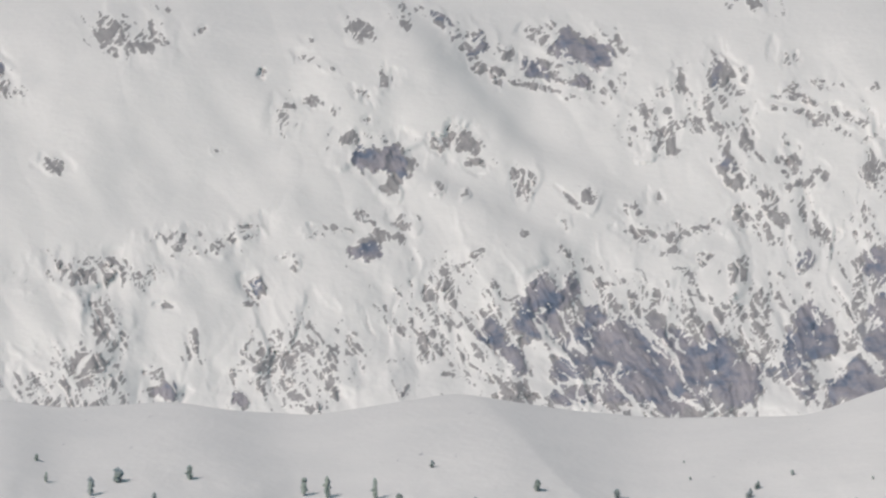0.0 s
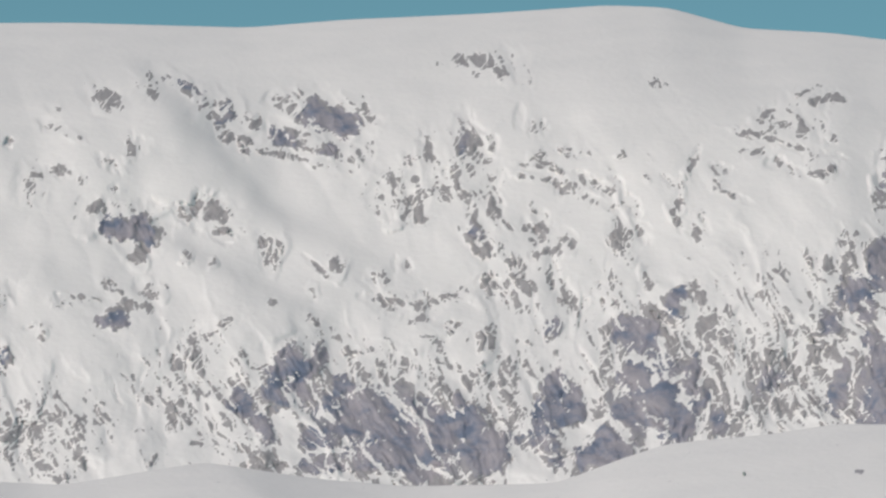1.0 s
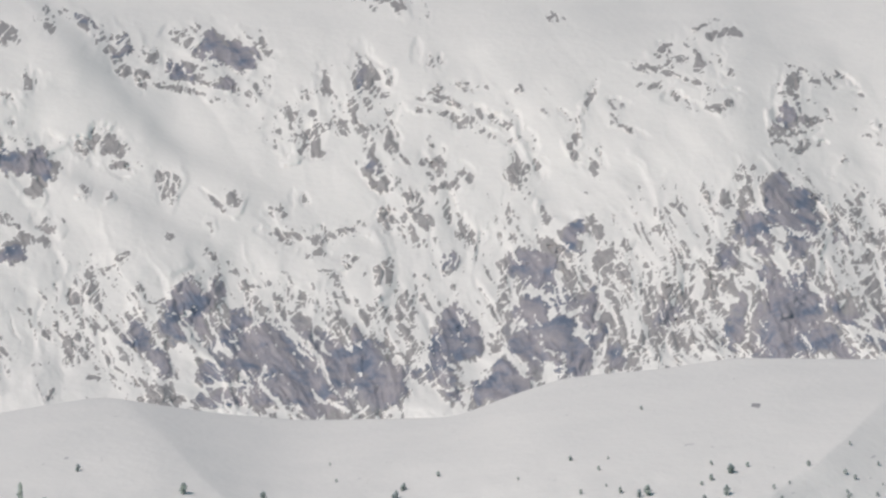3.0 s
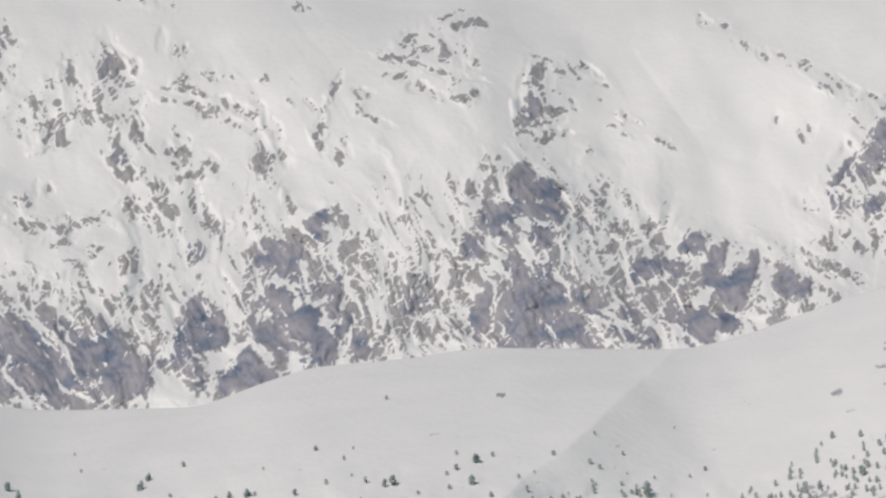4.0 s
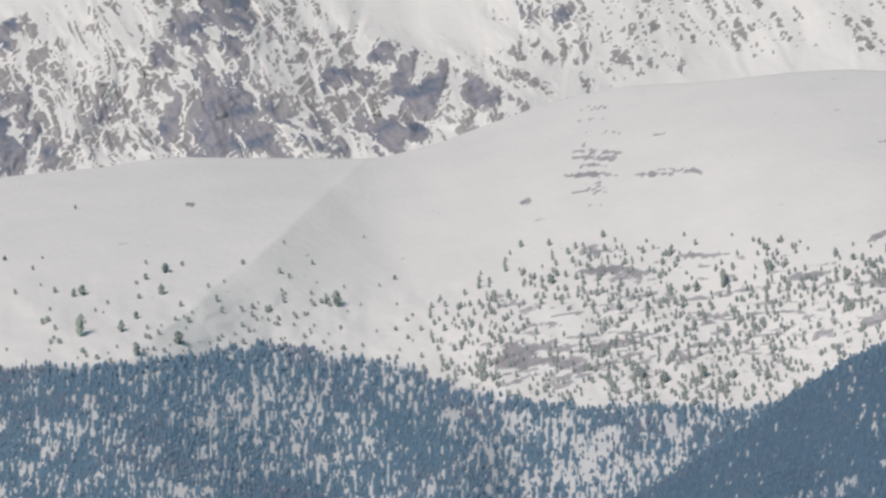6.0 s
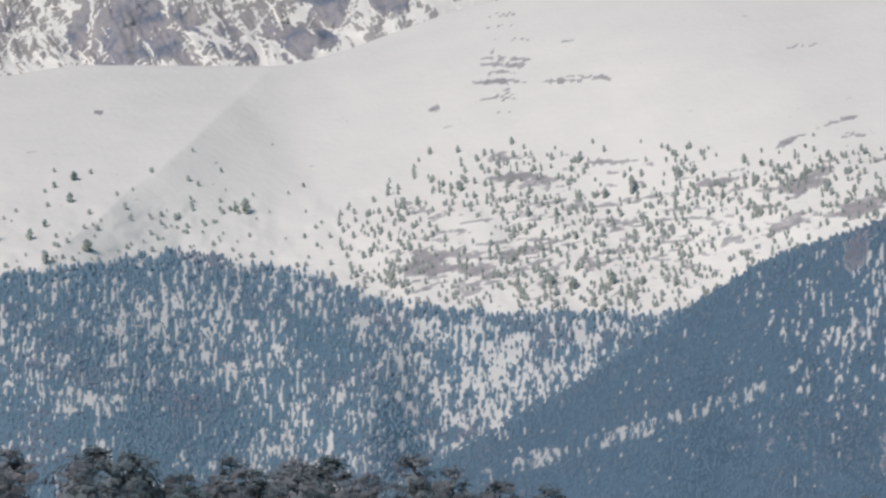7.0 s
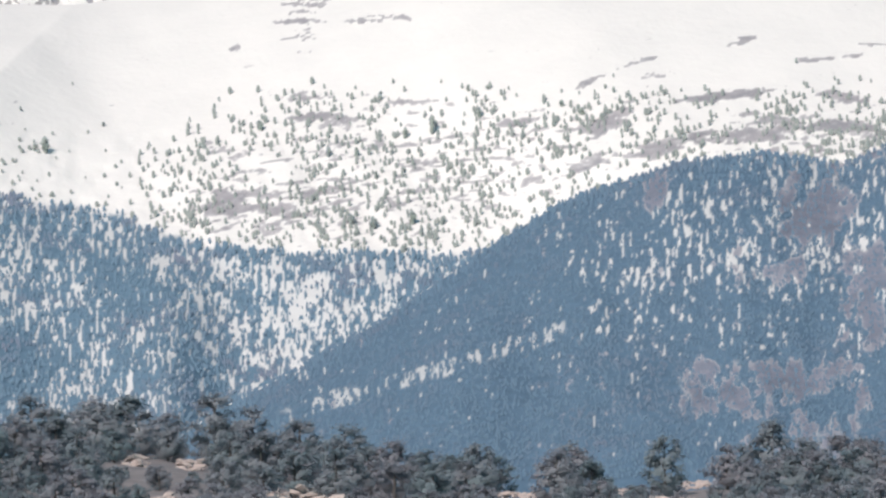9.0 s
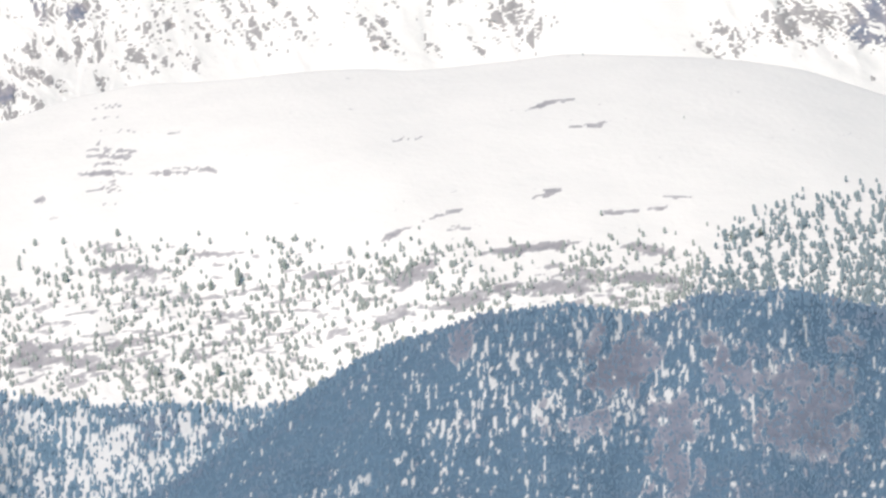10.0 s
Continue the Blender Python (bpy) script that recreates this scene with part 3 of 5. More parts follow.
crag(-1447, 1131, 18, 10, -20, 0.7)
crag(-1522, 1093, 20, 4, 0, 1.1)
crag(-1516, 1104, 28, 4, 0, 0.8)
crag(-1426, 1396, 8, 10, 0, 0.7)
crag(-1390, 1500, 25, 13, -40, 0.6)
crag(-1277, 1263, 20, 10, 40, 1.1)
crag(-1264, 1250, 15, 6, 40, 1)
crag(-1315, 1262, 18, 8, 0, 1)
crag(-1297, 1288, 10, 13, 0, 0.7)
crag(-1254, 1231, 15, 8, 10, 1.1)
crag(-1219, 1231, 5, 5, 0, 1.1)
crag(-1167, 1193, 10, 23, 0, 0.55)
crag(-1314, 1178, 6, 8, -30, 1.1)
crag(-1275, 1168, 5, 6, 0, 1.1)
crag(-1561, 1419, 18, 8, -20, 0.7)
crag(-1522, 1394, 15, 6, -10, 0.8)
crag(-1546, 1341, 15, 10, 0, 0.8)
crag(-1508, 1320, 8, 4, 20, 1.1)
crag(-1457, 1350, 20, 6, -30, 0.9)
crag(-1419, 1370, 18, 10, 30, 0.7)
crag(-1444, 1305, 8, 6, 0, 0.9)
crag(-1637, 1384, 8, 4, 20, 1)
crag(-1746, 1459, 10, 5, 40, 0.8)
crag(-1716, 1244, 9, 4, 0, 1.1)
crag(-1610, 1320, 6, 8, 0, 0.7)
crag(-1596, 1291, 10, 4, 0, 0.7)
crag(-1561, 1451, 8, 6, 0, 0.9)
crag(-1460, 1470, 15, 6, -20, 0.8)
crag(-1848, 1463, 20, 18, 0, 0.7)
crag(-1656, 1107, 18, 5, 15, 0.9)
crag(-1781, 1053, 13, 4, 0, 1)
crag(-1706, 1080, 6, 5, 0, 0.9)
crag(-1681, 1087, 5, 6, 0, 0.9)
crag(-1801, 1088, 13, 4, 0, 0.9)
crag(-1585, 1055, 13, 4, 10, 0.7)
crag(-1570, 1038, 5, 13, -10, 0.8)
crag(-1631, 999, 10, 18, 10, 1.1)
crag(-1647, 970, 18, 5, 5, 1.1)
crag(-1248, 1066, 18, 6, 20, 1.1)
crag(-1298, 998, 6, 20, 0, 0.9)
crag(-1279, 967, 20, 13, -20, 0.9)
crag(-1222, 1012, 10, 6, 0, 1)
crag(-1323, 934, 10, 25, -20, 0.9)
crag(-1341, 908, 6, 25, 10, 1)
crag(-1309, 883, 32, 6, -40, 1)
crag(-1296, 851, 18, 8, 0, 0.9)
crag(-1365, 825, 10, 13, -30, 0.9)
crag(-1181, 821, 25, 13, 0, 1)
crag(-1219, 846, 13, 8, 0, 0.9)
crag(-1795, 813, 20, 18, 0, 1.5)
crag(-1776, 809, 15, 5, 0, 1.1)
crag(-1668, 794, 20, 18, 0, 1.4)
crag(-1675, 839, 5, 32, 0, 0.9)
crag(-1638, 852, 32, 10, -30, 0.8)
crag(-1600, 878, 13, 6, 0, 0.8)
crag(-1549, 815, 32, 25, -30, 0.45)
crag(-1505, 829, 6, 18, 20, 0.9)
crag(-1529, 784, 18, 10, 0, 1)
crag(-1575, 866, 10, 6, 0, 0.9)
crag(-1537, 854, 6, 18, 20, 0.7)
crag(-1827, 848, 23, 8, -30, 0.8)
crag(-1740, 888, 25, 38, 0, 0.35)
crag(-1398, 875, 13, 6, 20, 0.8)
crag(-1443, 945, 5, 23, 25, 0.7)
crag(-1843, 1001, 13, 13, 0, 0.9)
crag(-1804, 967, 18, 5, -25, 0.9)
crag(-1499, 893, 76, 63, 0, 0.32)
crag(-793, 1542, 63, 18, 0, 0.55)
crag(-755, 1529, 10, 18, 30, 0.8)
crag(-710, 1516, 10, 15, 0, 0.5)
crag(-466, 1492, 25, 6, -30, 0.4)
snow_streak(-911, 896, 95, 5, -52)
snow_streak(-1125, 929, 50, 6, -50)
snow_streak(-946, 941, 45, 4, -45)
snow_streak(-875, 811, 40, 5, -30)
snow_streak(-1129, 859, 14, 40, 0)
snow_streak(-970, 815, 35, 4, -45)
snow_streak(-1064, 839, 40, 4, 0)
snow_streak(-1064, 795, 40, 4, 0)
snow_streak(-1094, 1029, 5, 25, 0)
snow_streak(-602, 878, 50, 7, 35)
snow_streak(-543, 879, 45, 6, -55)
snow_streak(-433, 944, 70, 7, -60)
snow_streak(-458, 984, 50, 5, -70)
snow_streak(-488, 864, 12, 22, 0)
snow_streak(-706, 813, 30, 12, 0)
snow_streak(-717, 932, 14, 8, 0)
snow_streak(-85, 1120, 22, 5, -35)
snow_streak(-105, 1107, 20, 4, -50)
snow_streak(-50, 1120, 25, 4, -30)
snow_streak(-6, 1005, 35, 6, -60)
snow_streak(-72, 1065, 9, 35, 15)
snow_streak(69, 940, 60, 5, -20)
snow_streak(-120, 1035, 40, 6, -40)
snow_streak(88, 944, 70, 4, -35)
snow_streak(285, 1041, 6, 22, 0)
snow_streak(239, 981, 18, 12, 20)
snow_streak(209, 921, 40, 4, -30)
snow_streak(349, 1010, 8, 40, 10)
snow_streak(621, 1264, 25, 4, 10)
snow_streak(571, 1222, 40, 4, 0)
for rise, reach_u, share in ((949, 40, 0.55), (932, 70, 0.6), (913, 34, 0.5), (885, 38, 0.9), (872, 30, 0.6), (847, 34, 0.7), (837, 30, 0.65), (827, 28, 0.6), (803, 20, 0.5)):
    ledge(588 + 0.45 * reach_u, rise, reach_u, 2.2, 0, share)       # faint level bands, drawn as thin ledges
ledge(1345, 720, 95, 11, 5, 1.2)
ledge(1133, 671, 55, 20, 27, 1.3)
ledge(972, 675, 55, 11, 5, 1)
ledge(1495, 666, 135, 18, -5, 1)
ledge(1354, 646, 130, 16, 4, 0.95)
ledge(1233, 627, 65, 18, 15, 0.9)
ledge(1556, 713, 50, 9, -10, 1)
ledge(1376, 814, 32, 5, 10, 1.1)
ledge(1195, 781, 40, 4, 12, 1)
ledge(1104, 747, 25, 4, 17, 1)
ledge(1214, 753, 42, 5, 8, 0.9)
ledge(1537, 784, 60, 6, 5, 0.8)
ledge(1598, 805, 40, 4, 0, 0.9)
ledge(723, 862, 60, 4, 2, 0.9)
ledge(603, 899, 50, 5, 0, 0.8)
ledge(592, 861, 60, 4, 0, 0.8)
ledge(597, 884, 30, 3, 0, 0.7)
ledge(1459, 937, 45, 4, 8, 1)
ledge(1384, 974, 60, 5, 10, 1)
ledge(976, 999, 30, 4, 10, 0.8)
ledge(1131, 916, 40, 3, 6, 0.8)
ledge(459, 528, 45, 28, 0, 1)
ledge(539, 527, 130, 40, 0, 0.68)
ledge(621, 687, 60, 10, 5, 0.9)
ledge(801, 711, 80, 6, 0, 0.8)
ledge(601, 728, 60, 5, -4, 0.7)
ledge(470, 628, 70, 7, 0, 0.7)
ledge(920, 573, 60, 14, 0, 0.7)
ledge(1102, 601, 60, 14, 20, 0.9)
ledge(1504, 635, 180, 50, 0, 0.5)
ledge(901, 604, 200, 70, 0, 0.45)
ledge(1522, 509, 60, 50, -25, 0.8)
ledge(477, 817, 14, 4, 10, 1)
ledge(571, 721, 60, 8, -5, 0.9)
ledge(641, 685, 60, 9, 0, 0.9)
ledge(981, 675, 45, 9, 5, 1)
ledge(1102, 744, 40, 5, 20, 1)
ledge(1192, 778, 50, 5, 15, 1)
ledge(459, 546, 45, 22, -20, 0.8)
ledge(539, 530, 110, 30, 0, 0.6)
ledge(740, 548, 100, 60, 0, 0.4)

ledge(594, 977, 30, 3, 1, 0.7)
ledge(589, 961, 35, 3, 1, 0.6)
ledge(599, 899, 46, 4, 1, 1)
ledge(594, 889, 40, 4, 1, 0.9)
ledge(584, 874, 30, 3, 1, 0.7)
ledge(588, 859, 45, 4, 1, 0.9)
ledge(593, 843, 28, 3, 1, 0.7)
ledge(578, 827, 26, 3, 1, 0.6)
ledge(708, 859, 50, 4, 1, 1)
ledge(778, 864, 16, 6, 1, 1.1)
ledge(859, 906, 14, 7, 1, 0.8)
ledge(679, 932, 70, 3, 1, 0.55)
ledge(-118, 809, 10, 4, 1, 1)
ledge(475, 815, 14, 4, 1, 1.1)
ledge(740, 590, 400, 120, 8, 0.4)


def bareness(u, v, spots, wedge=0.0, wander=16):
    """How far the snow has gone, from the crags about (u, v)."""
    total = np.zeros_like(u)
    wu, wv = u + wander * fbm(u / 45, v / 45, 3, 71), v + wander * fbm(u / 45, v / 45, 3, 83)
    across, along = fall_line(u, v)
    pick, _, _, _ = facets(across / 11, along / 20, 29)
    wu, wv = wu + 0.5 * wander * np.cos(37 * pick), wv + 0.5 * wander * np.sin(37 * pick)     # broken, angular borders
    for cu, cv, a, b, turn, bare in spots:
        c0, c1 = np.searchsorted(u[0], (cu - 1.6 * (a + b), cu + 1.6 * (a + b)))
        if c0 == c1:
            continue
        here = total[:, c0:c1]
        near = np.abs(v[:, c0:c1] - cv) < 1.6 * (a + b)
        du, dv = wu[:, c0:c1][near] - cu, wv[:, c0:c1][near] - cv
        x, y = du * math.cos(turn) + dv * math.sin(turn), dv * math.cos(turn) - du * math.sin(turn)
        d = np.sqrt((x / (a * np.clip(0.95 - wedge * y / b, 0.4, 1.4))) ** 2 + (y / b) ** 2)
        here[near] = np.maximum(here[near], bare * (1 - step(0.55, 1.5, d)))
    return total


def fold(u, v, u0, v0, u1, v1, width, depth):
    """The land falls back by depth (metres) to the right of a line that runs from above to below."""
    lu, lv = u1 - u0, v1 - v0
    n = math.hypot(lu, lv)
    along = ((u - u0) * lu + (v - v0) * lv) / n
    off = ((u - u0) * -lv + (v - v0) * lu) / n
    fade = step(-0.25 * n, 0.1 * n, along) * (1 - step(0.7 * n, 1.25 * n, along))
    return depth * fade * np.tanh(off / width) * np.exp(-(off / (7 * width)) ** 2)


def fall_line(u, v):
    wu = u + 7 * fbm(u / 30, v / 30, 3, 7) + 30 * fbm(u / 190, v / 190, 2, 8)
    wv = v + 7 * fbm(u / 30, v / 30, 3, 9) + 30 * fbm(u / 190, v / 190, 2, 10)
    return 0.87 * wu + 0.49 * wv, 0.87 * wv - 0.49 * wu             # the gullies lean to the right on their way down


def hollow(u, v, u0, v0, u1, v1, width, depth):
    """Along a line from above to below the land turns away at once, and then little by little turns back."""
    lu, lv = u1 - u0, v1 - v0
    n = math.hypot(lu, lv)
    along = ((u - u0) * lu + (v - v0) * lv) / n
    off = ((u - u0) * -lv + (v - v0) * lu) / n + 6 * fbm(u / 90, v / 90, 2, 45)
    fade = step(-1.4 * n, -0.5 * n, along) * (1 - step(0.75 * n, 1.4 * n, along))
    q = np.maximum(off, 0) / width
    return depth * fade * np.tanh(q) * np.exp(-(q / 9) ** 2)


def broken_ground(u, v):
    """The crags and what lies close about them."""
    return bareness(u, v, [(c[0], c[1], 1.8 * c[2], 1.8 * c[3], c[4], c[5]) for c in CRAGS], 0.0, 6)


def massif_bare(u, v):
    """Above 0 the stone is bare: angular slivers along the fall line, cut by thin seams of snow."""
    across, along = fall_line(u, v)
    big, _, _, _ = facets(across / 44, along / 58, 3)
    small, _, _, _ = facets(across / 8.5, along / 38, 17)
    tiny, _, _, _ = facets(across / 5, along / 11, 18)
    low = step(1300, 1060, v)
    grit = fbm(across / 6, along / 22, 3, 5, 0.6)
    runnel = step(0.15, 0.06, np.abs(fbm(across / 15, along / 90, 3, 13)))
    seam = step(0.12, 0.05, np.abs(fbm((u - 0.75 * v) / 28, (v + 0.4 * u) / 75, 3, 14)))
    ledge_snow = step(0.10, 0.04, np.abs(fbm((u + 0.5 * v) / 44, (v - 0.35 * u) / 15, 3, 16)))
    b = np.minimum(bareness(u, v, CRAGS, 0.15, 7), 1.28) - 0.9 * bareness(u, v, STREAKS, 0.0, 6)
    about = broken_ground(u, v)
    near = 0.3 + 0.7 * step(0.0, 0.5, about)
    belt = 0.22 * step(0.2, 0.7, about) * np.exp(-((v - shoulder(u) - 55) / 95) ** 2) * step(-1300, -1150, u) * step(520, 380, u)
    cut = np.maximum(np.maximum(1.0 * runnel * (0.4 + 0.6 * low), 0.95 * seam), 0.7 * ledge_snow)
    return 1.3 * b + belt + near * (0.22 * (big - 0.5) + 0.62 * (small - 0.5) + 0.24 * (tiny - 0.5) + 0.36 * grit) - cut - 0.44


def massif_cliff(u, v):
    """The tall cliffs, darker and bluer than the low crags."""
    return step(0.45, 0.95, bareness(u, v, [c for c in CRAGS if c[2] * c[3] > 350 and c[5] > 0.8], 0.15, 14))


def massif_facets(u, v):
    """Tilted faces of the bare stone, metres towards the eye."""
    across, along = fall_line(u, v)
    pick, dx, dy, rim = facets(across / 44, along / 58, 3)
    p2, ex, ey, _ = facets(across / 8.5, along / 38, 17)
    return 5.0 * step(0.0, 0.25, rim) * (np.cos(40 * pick) * dx + np.sin(40 * pick) * dy) + 1.9 * (np.cos(40 * p2) * ex + np.sin(40 * p2) * ey) + 0.6 * p2


def even_facets(u, v):
    return 1.2 * fbm(u / 20, v / 9, 3, 91, 0.6) + 0.8


def massif_ribs(u, v):
    """Bare ribs stand out of the snowfields."""
    return 3.5 * step(0.1, 1.4, bareness(u, v, [c for c in CRAGS if c[2] * c[3] > 300], 0.15, 4))


def massif_r(u, v):
    s = (v - shoulder(u)) / (skyline(u) - shoulder(u))
    r = 3560 + 0.62 * (v - 750) + 260 * np.clip(s, 0, 1) ** 7
    p, q = 0.8 * u + 0.6 * v, 0.8 * v - 0.6 * u
    r = r + (24 * fbm(p / 320, q / 420, 4, 21, 0.42) - 6 * np.abs(fbm(p / 150, q / 330, 3, 23))) * (1 - 0.8 * step(0.78, 0.95, s))
    r = r + fold(u, v, -1675, 1464, -1924, 1252, 80, 16) + fold(u, v, -1492, 1263, -1335, 1035, 55, 13)
    r = r + fold(u, v, -1395, 1515, -1130, 1235, 18, 7.5) + fold(u, v, -1200, 1285, -960, 1170, 18, 6) + fold(u, v, -1345, 1215, -1060, 1070, 15, 6) + fold(u, v, -90, 1245, 189, 891, 70, 20)
    across, along = fall_line(u, v)
    broken = step(0.0, 0.6, broken_ground(u, v))
    r = r - broken * (1.5 * fbm(across / 24, along / 45, 3, 25, 0.55) - 1.6 * np.abs(fbm(across / 40, along / 80, 2, 27)))
    pick, dx, dy, rim = facets(across / 75, along / 110, 31)
    r = r - broken * 8 * step(0.0, 0.3, rim) * (np.cos(40 * pick) * dx + np.sin(40 * pick) * dy)
    r = r - massif_ribs(u, v) + fold(u, v, 210, 1102, 578, 1008, 60, 14) + fold(u, v, -691, 1601, -395, 1446, 70, 10) + fold(u, v, 233, 1504, 559, 1327, 26, 8)
    return r


def slope_bare(u, v):
    bands = fbm((u - 0.6 * v) / 34, (v - 0.08 * u) / 7, 4, 31, 0.65)
    fine = fbm((u - 0.6 * v) / 22, (v - 0.12 * u) / 4.5, 3, 33, 0.6)
    tree_line = np.minimum(742, 565 + 0.75 * (u - 230)) + 40 * step(900, 1300, u)
    stony = step(tree_line + 10, tree_line - 70, v) * step(250, 420, u) * step(wood_edge(u) - 30, wood_edge(u) + 20, v)
    stony = stony * (0.55 + 0.45 * np.exp(-(((u - 540) / 170) ** 2 + ((v - 520) / 60) ** 2)))
    grove = 0.5 * np.exp(-(((u - 10) / 95) ** 2 + ((v - 430) / 55) ** 2))
    torn = 0.36 * step(0.0, 0.3, fbm((u - 0.6 * v) / 13, (v - 0.1 * u) / 4, 3, 35, 0.6))
    bare_ledge = bareness(u, v, LEDGES, 0.0, 5)
    return 1.25 * bare_ledge - torn * step(0.2, 0.6, bare_ledge) * step(800, 740, v) + 0.95 * bands + stony * (0.22 + 0.55 * fine) + grove - 0.80


def slope_r(u, v):
    top = broad_shoulder(u)
    s = np.clip((v - 40) / (top - 40), 0, 1.04)
    r = 2560 + 620 * s + 150 * s ** 8
    r = r + 14 * fbm((u + 0.7 * v) / 420, (v - 0.5 * u) / 330, 3, 41, 0.4)
    r = r + hollow(u, v, 184, 881, -191, 563, 170, 80) + hollow(u, v, -1242, 814, -1023, 609, 170, 76)
    r = r + fold(u, v, -2037, 777, -2032, 600, 60, 20) + fold(u, v, -1684, 779, -1577, 535, 70, 22)
    r = r + fold(u, v, 255, 650, 127, 532, 60, 6)
    r = r + 4 * fbm(u / 70, v / 50, 3, 43) * step(760, 600, v)
    r = r - 60 * step(wood_edge(u) + 10, wood_edge(u) - 120, v) * step(480, 330, u)
    return r


def bald_rock(u, v):
    """Where the spur is bare of snow and of trees alike."""
    total = 0.7 * step(0.25, 0.6, fbm(u / 70, v / 90, 2, 57)) * step(1250, 1500, u)
    for cu, cv, a, b in ((1506, 506, 75, 58), (1594, 364, 55, 95), (1442, 216, 95, 34), (1322, 198, 70, 55), (1217, 550, 22, 42), (1820, 420, 110, 90), (1700, 500, 60, 50)):
        total = np.maximum(total, np.exp(-(((u - cu) / a) ** 4 + ((v - cv) / b) ** 4)))
    return total * step(-0.45, 0.05, fbm(u / 14, v / 24, 3, 59) + 0.6 * total - 0.45)


def spur_bare(u, v):
    return 0.5 * fbm(u / 12, v / 26, 3, 53) + 1.1 * bald_rock(u, v) - 0.40


def spur_r(u, v):
    top = spur_edge(u)
    s = np.clip((v + 60) / (top + 60), 0, 1)
    r = 1750 + 500 * s + 110 * s ** 7 + 30 * fbm(u / 260, v / 260, 4, 61)
    return r + fold(u, v, 900, 330, 620, 160, 30, -24)


def place(u, v, r):
    """World points from bearing, rise and distance."""
    az = np.asarray(u) / F
    return np.stack([r * np.sin(az), r * np.cos(az), EYE + r * np.asarray(v) / F], -1)


def sheet(name, points, bare, mat, hazed_litter=None, cliff=None):
    rows, cols = points.shape[:2]
    me = bpy.data.meshes.new(name)
    at = np.arange(rows * cols).reshape(rows, cols)
    quads = np.stack([at[:-1, :-1], at[:-1, 1:], at[1:, 1:], at[1:, :-1]], -1).reshape(-1, 4)
    me.vertices.add(rows * cols)
    me.vertices.foreach_set("co", points.reshape(-1).astype(np.float32))
    me.loops.add(quads.size)
    me.loops.foreach_set("vertex_index", quads.reshape(-1).astype(np.int32))
    me.polygons.add(len(quads))
    me.polygons.foreach_set("loop_start", np.arange(0, quads.size, 4, dtype=np.int32))
    me.polygons.foreach_set("use_smooth", np.ones(len(quads), bool))
    me.update(calc_edges=True)
    for key, values in (("bare", bare), ("hazed_litter", hazed_litter), ("cliff", cliff)):
        if values is not None:
            me.attributes.new(key, "FLOAT", "POINT").data.foreach_set("value", values.reshape(-1).astype(np.float32))
    me.materials.append(mat)
    return new(name, me)


def land(name, us, rows, bottom, top, r_at, bare_at, faces_at, mat, wood_at=None, blur=0.5, cliff_at=None):
    """A mountainside from its foot to its crest, with a back that falls away behind and a foot that runs into the ground."""
    u = us[None, :]
    s = np.linspace(0, 1, rows)[:, None]
    U = np.repeat(u, rows, 0)
    V = bottom(u) + (top(u) - bottom(u)) * s
    R = r_at(U, V)
    raw = bare_at(U, V)
    bare = step(-blur, blur, raw)
    R = R - step(-0.1, 0.2, raw) * faces_at(U, V) - 0.3 * fbm(U / 40, V / 30, 3, 97)
    crest_r, crest_v = R[-1:], V[-1:]
    back_r = np.concatenate([crest_r + d for d in (25, 70, 150, 300, 600)])
    back_v = np.concatenate([crest_v - d for d in (3, 14, 60, 200)] + [0 * crest_v - 60])
    foot_r, foot_v = R[:1] - 60, 0 * V[:1] - 70
    P = place(np.concatenate([U[:1], U, np.repeat(u, 5, 0)]), np.concatenate([foot_v, V, back_v]), np.concatenate([foot_r, R, back_r]))
    zero = np.zeros_like(back_v)
    hazed_litter = None
    if wood_at:
        under = wood_at(U, V)
        hazed_litter = np.concatenate([under[:1], under, zero])
    cliff = None
    if cliff_at:
        steep = cliff_at(U, V)
        cliff = np.concatenate([steep[:1], steep, zero])
    return sheet(name, P, np.concatenate([bare[:1], bare, zero]), mat, hazed_litter, cliff)


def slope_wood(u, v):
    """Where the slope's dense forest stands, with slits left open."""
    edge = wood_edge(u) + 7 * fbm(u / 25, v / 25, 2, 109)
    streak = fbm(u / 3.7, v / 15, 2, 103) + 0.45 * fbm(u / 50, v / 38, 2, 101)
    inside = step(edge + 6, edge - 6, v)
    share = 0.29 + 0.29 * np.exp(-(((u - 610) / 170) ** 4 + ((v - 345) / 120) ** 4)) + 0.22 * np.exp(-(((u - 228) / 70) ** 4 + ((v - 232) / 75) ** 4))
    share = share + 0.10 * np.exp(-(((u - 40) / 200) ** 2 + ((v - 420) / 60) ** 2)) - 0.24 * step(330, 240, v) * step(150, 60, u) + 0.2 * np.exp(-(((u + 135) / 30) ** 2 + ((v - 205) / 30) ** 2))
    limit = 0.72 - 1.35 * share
    # A fifth of the floor blue stays in the slits, as painted haze.
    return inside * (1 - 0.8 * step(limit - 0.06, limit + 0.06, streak))


